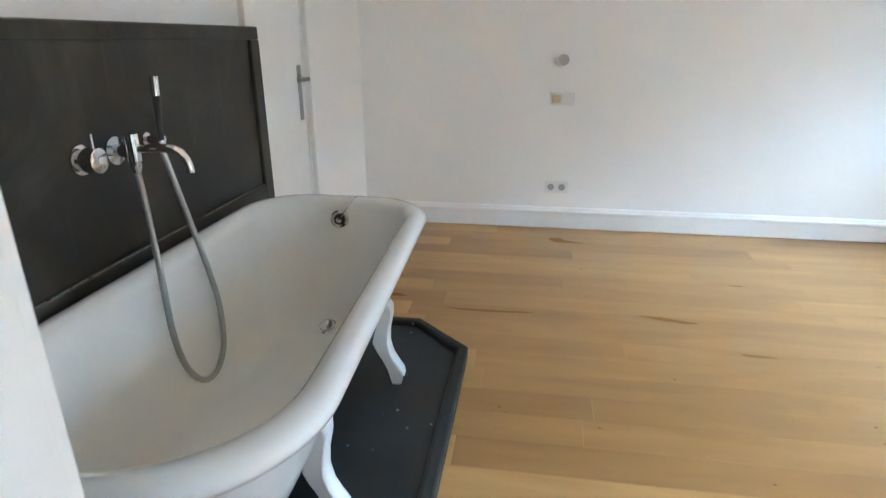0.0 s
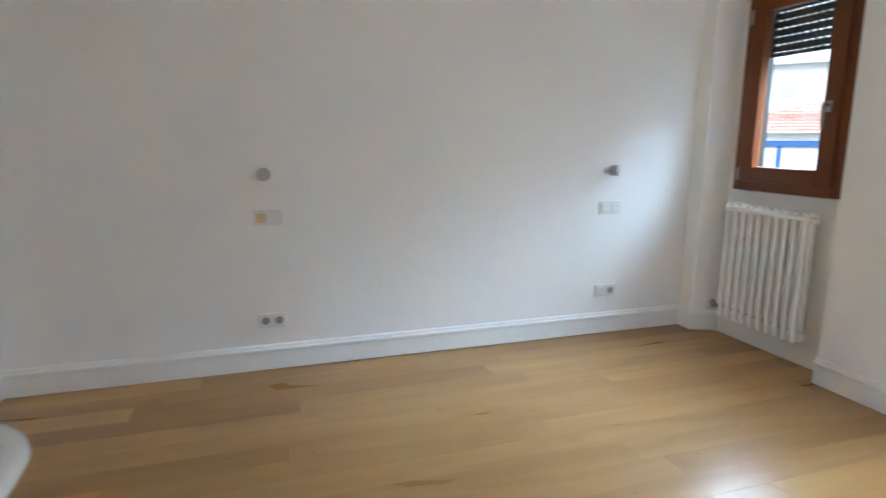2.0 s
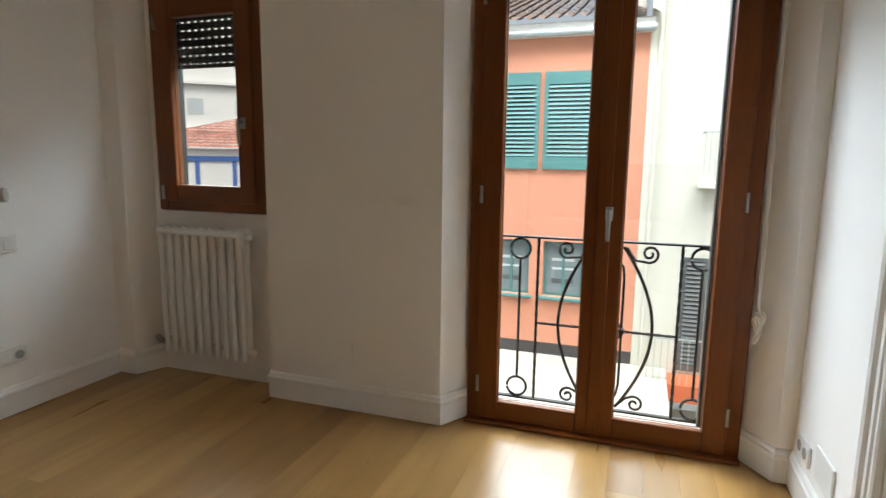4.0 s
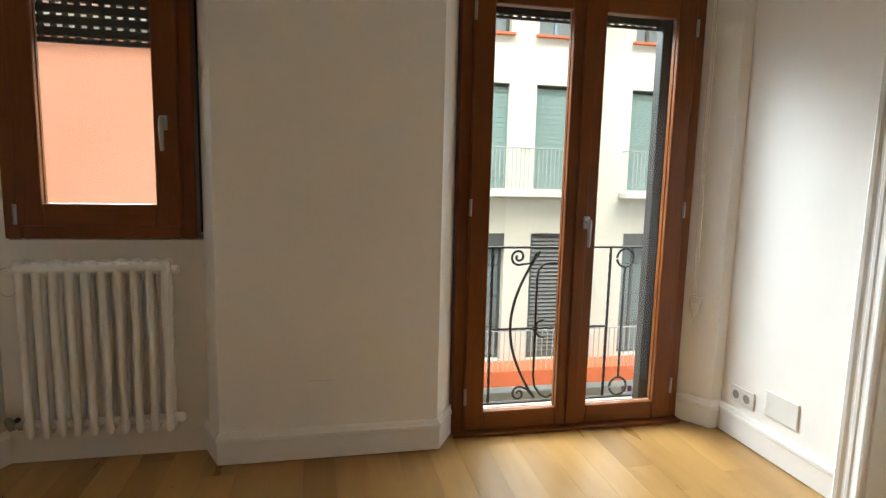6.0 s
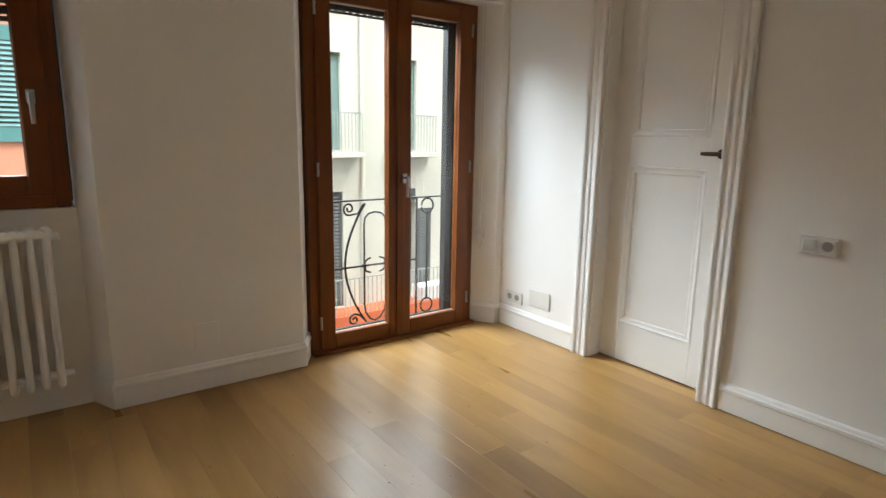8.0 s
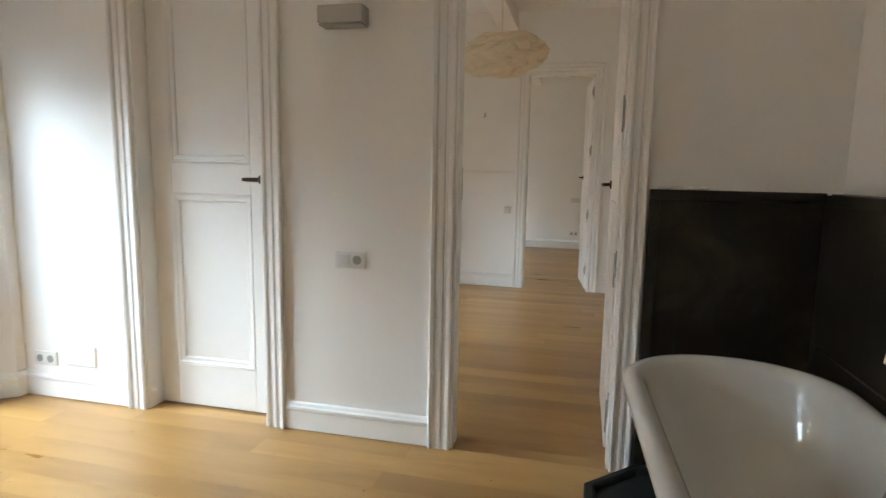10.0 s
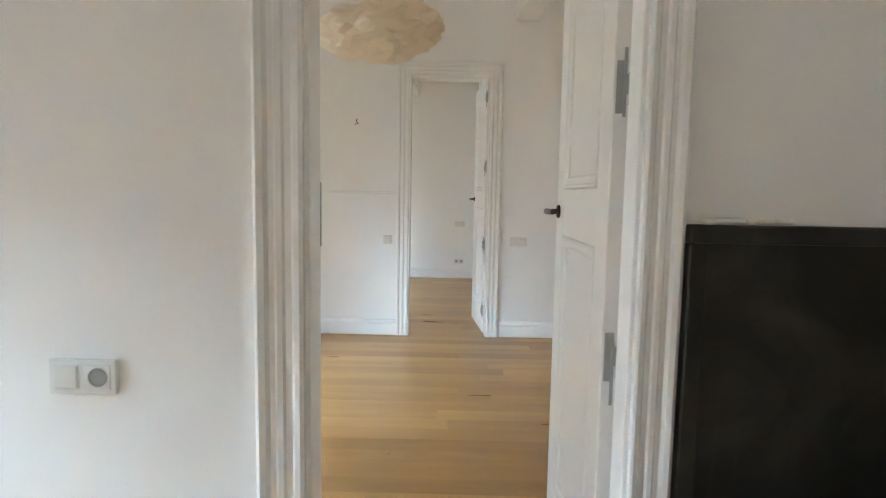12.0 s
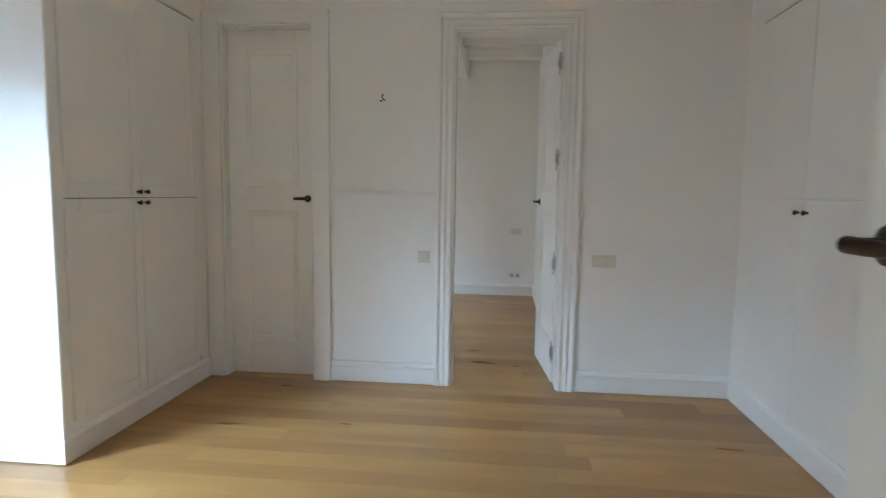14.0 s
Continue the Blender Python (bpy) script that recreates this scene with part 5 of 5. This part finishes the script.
part("soffit", boxes((FX - 0.56, -12.0, -2.56, FX + 0.0, 0.43, -2.462)), ZINC, long_b)
for n in range(64):
    y = 0.40 - n * 0.10
    part("baluster", boxes((FX - 0.545, y, -2.17, FX - 0.530, y + 0.012, -1.45)), RAILGREY, long_b)
part("handrail", boxes((FX - 0.55, -6.0, -1.45, FX - 0.52, 0.42, -1.43)), RAILGREY, long_b)
part("planter", boxes((FX - 0.50, -5.4, -2.168, FX - 0.1, -4.0, -1.86), bevel=0.02), STUCCO_WHITE, beige, "pale parapet box")
sign = part("shop_sign", boxes((FX - 0.02, -5.4, -3.02, FX + 0.015, -3.3, -2.62), bevel=0.006), STUCCO_WHITE, beige, "white shop sign with purple lettering bars")
for y in np.arange(-4.7, -3.7, 0.13):
    part("lettering_bar", boxes((FX - 0.026, y, -2.90, FX - 0.0205, y + 0.085, -2.77)), PURPLE, sign)
part("emblem", boxes((FX - 0.026, -4.02, -2.74, FX - 0.0205, -3.86, -2.65)), PURPLE, sign)

# houses beyond, seen past the salmon house
tile_house = thing("tiled_house", (20.5, 16.6, -5.2), "pale house with a red tiled roof and blue window band", "house")


def slanted(dims, mat, name, parent, label="", angle=-41.0, centre=(20.5, 16.6)):
    bm = boxes(*dims)
    r = Matrix.Rotation(radians(-angle), 3, "Z")
    for v in bm.verts:
        q = r @ Vector((v.co.x, v.co.y, 0))
        v.co = Vector((centre[0] + q.x, centre[1] + q.y, v.co.z))
    return part(name, bm, mat, parent, label)


slanted([(0, -6, -5.19, 6, 6, 1.32)], STUCCO_WHITE, "wall", tile_house)
band = slanted([(-0.08, -6, 1.12, -0.001, 6, 1.31)], BLUE, "window_band", tile_house, "blue painted window band")
slanted([(-0.06, -6, 1.32, 0.0, 6, 1.62)], STUCCO_WHITE, "fascia", tile_house)
for k_ in range(8):
    y_ = -5.4 + k_ * 1.45
    slanted([(-0.06, y_, -0.4, -0.001, y_ + 0.16, 1.118)], BLUE, "mullion", tile_house, "blue mullion")
roof = tiles(-6.2, 6.2, -0.35, 1.62, 11, 0.13, 0.34, 0.24)
rr = Matrix.Rotation(radians(41.0), 3, "Z")
for v in roof.verts:
    v.co.z = min(v.co.z, 2.57 + 0.27 * (2.1 - v.co.y))   # the hip falls to the north
    q = rr @ Vector((v.co.x, v.co.y, 0))
    v.co = Vector((20.5 + q.x, 16.6 + q.y, v.co.z))
tagged(part("roof_tiles", roof, CLAY, tile_house, "red barrel tiles", True), kind="stuff")
block = thing("pale_apartment_block", (36, 29, -5.2), "pale apartment block far behind the tiled roof", "house")
slanted([(0, -14, -5.19, 8, 14, 16)], STUCCO_WHITE, "wall", block, "", -41.0, (33, 27))
for r_ in range(4):
    z_ = 3.2 + r_ * 3.0
    slanted([(-0.35, -14, z_ - 0.2, -0.001, 14, z_)], STUCCO_WHITE, "balcony_band", block, "", -41.0, (33, 27))
    for k_ in range(9):
        y_ = -13 + k_ * 3.0
        slanted([(-0.05, y_, z_ + 0.9, -0.001, y_ + 1.0, z_ + 1.9)], CURTAIN, "window", block, "", -41.0, (33, 27))


# ---------- floor boards ----------


def boards(x0, x1, y0, y1, width, seed, phase=0.0):
    rng = random.Random(seed)
    cache = {}
    y = y0
    while y < y1 - 0.01:
        w = min(width, y1 - y)
        x = x0 - rng.uniform(0.0, 1.6)
        while x < x1 - 0.02:
            length = rng.choice((1.2, 1.5, 1.8, 1.8, 2.1))
            a, b = max(x, x0), min(x + length, x1)
            x += length
            if b - a < 0.03:
                continue
            key = (round(b - a, 3), round(w, 3))
            if key not in cache:
                me = bpy.data.meshes.new("board")
                bm = boxes((0.0003, 0.0003, -0.014, b - a - 0.0003, w - 0.0003, 0.0))
                bm.to_mesh(me)
                bm.free()
                me.materials.append(OAK)
                cache[key] = me
            ob = new("board", cache[key])
            ob.location = (a, y, 0)
            ob.parent = floor
        y += width


boards(XW, XO, 0.0, YN, PLANK, 3)
boards(-0.865, -0.085, YS, 0.0, 0.085, 8)
boards(0.86, 1.59, YS, 0.0, 0.085, 9)
boards(-1.86, XO, Y2, YS, PLANK, 5)
boards(-0.75, -0.03, Y2 - 0.14, Y2, 0.07, 10)
boards(0.92, 1.56, Y2 - 0.14, Y2, 0.07, 11)
boards(-3.0, XO, Y3, Y2 - 0.14, PLANK, 7)

rng = random.Random(21)
knots = bmesh.new()
for n in range(120):
    x, y = rng.uniform(-0.7, 2.3), rng.uniform(0.15, 3.45)
    if n > 80:
        x, y = rng.uniform(-1.7, 1.6), rng.uniform(-3.8, -0.3)
    a, b = rng.choice((0.003, 0.004, 0.006, 0.008)), rng.uniform(0.0016, 0.0034)
    ring = [knots.verts.new((x + a * math.cos(q) * rng.uniform(0.7, 1.1), y + b * math.sin(q), 0.0002)) for q in (2 * math.pi * i / 7 for i in range(7))]
    top = knots.verts.new((x, y, 0.0009))
    for i in range(7):
        knots.faces.new((ring[i], ring[(i + 1) % 7], top))
tagged(part("knots", knots, KNOT, floor, "small dark knots in the boards"), kind="stuff")
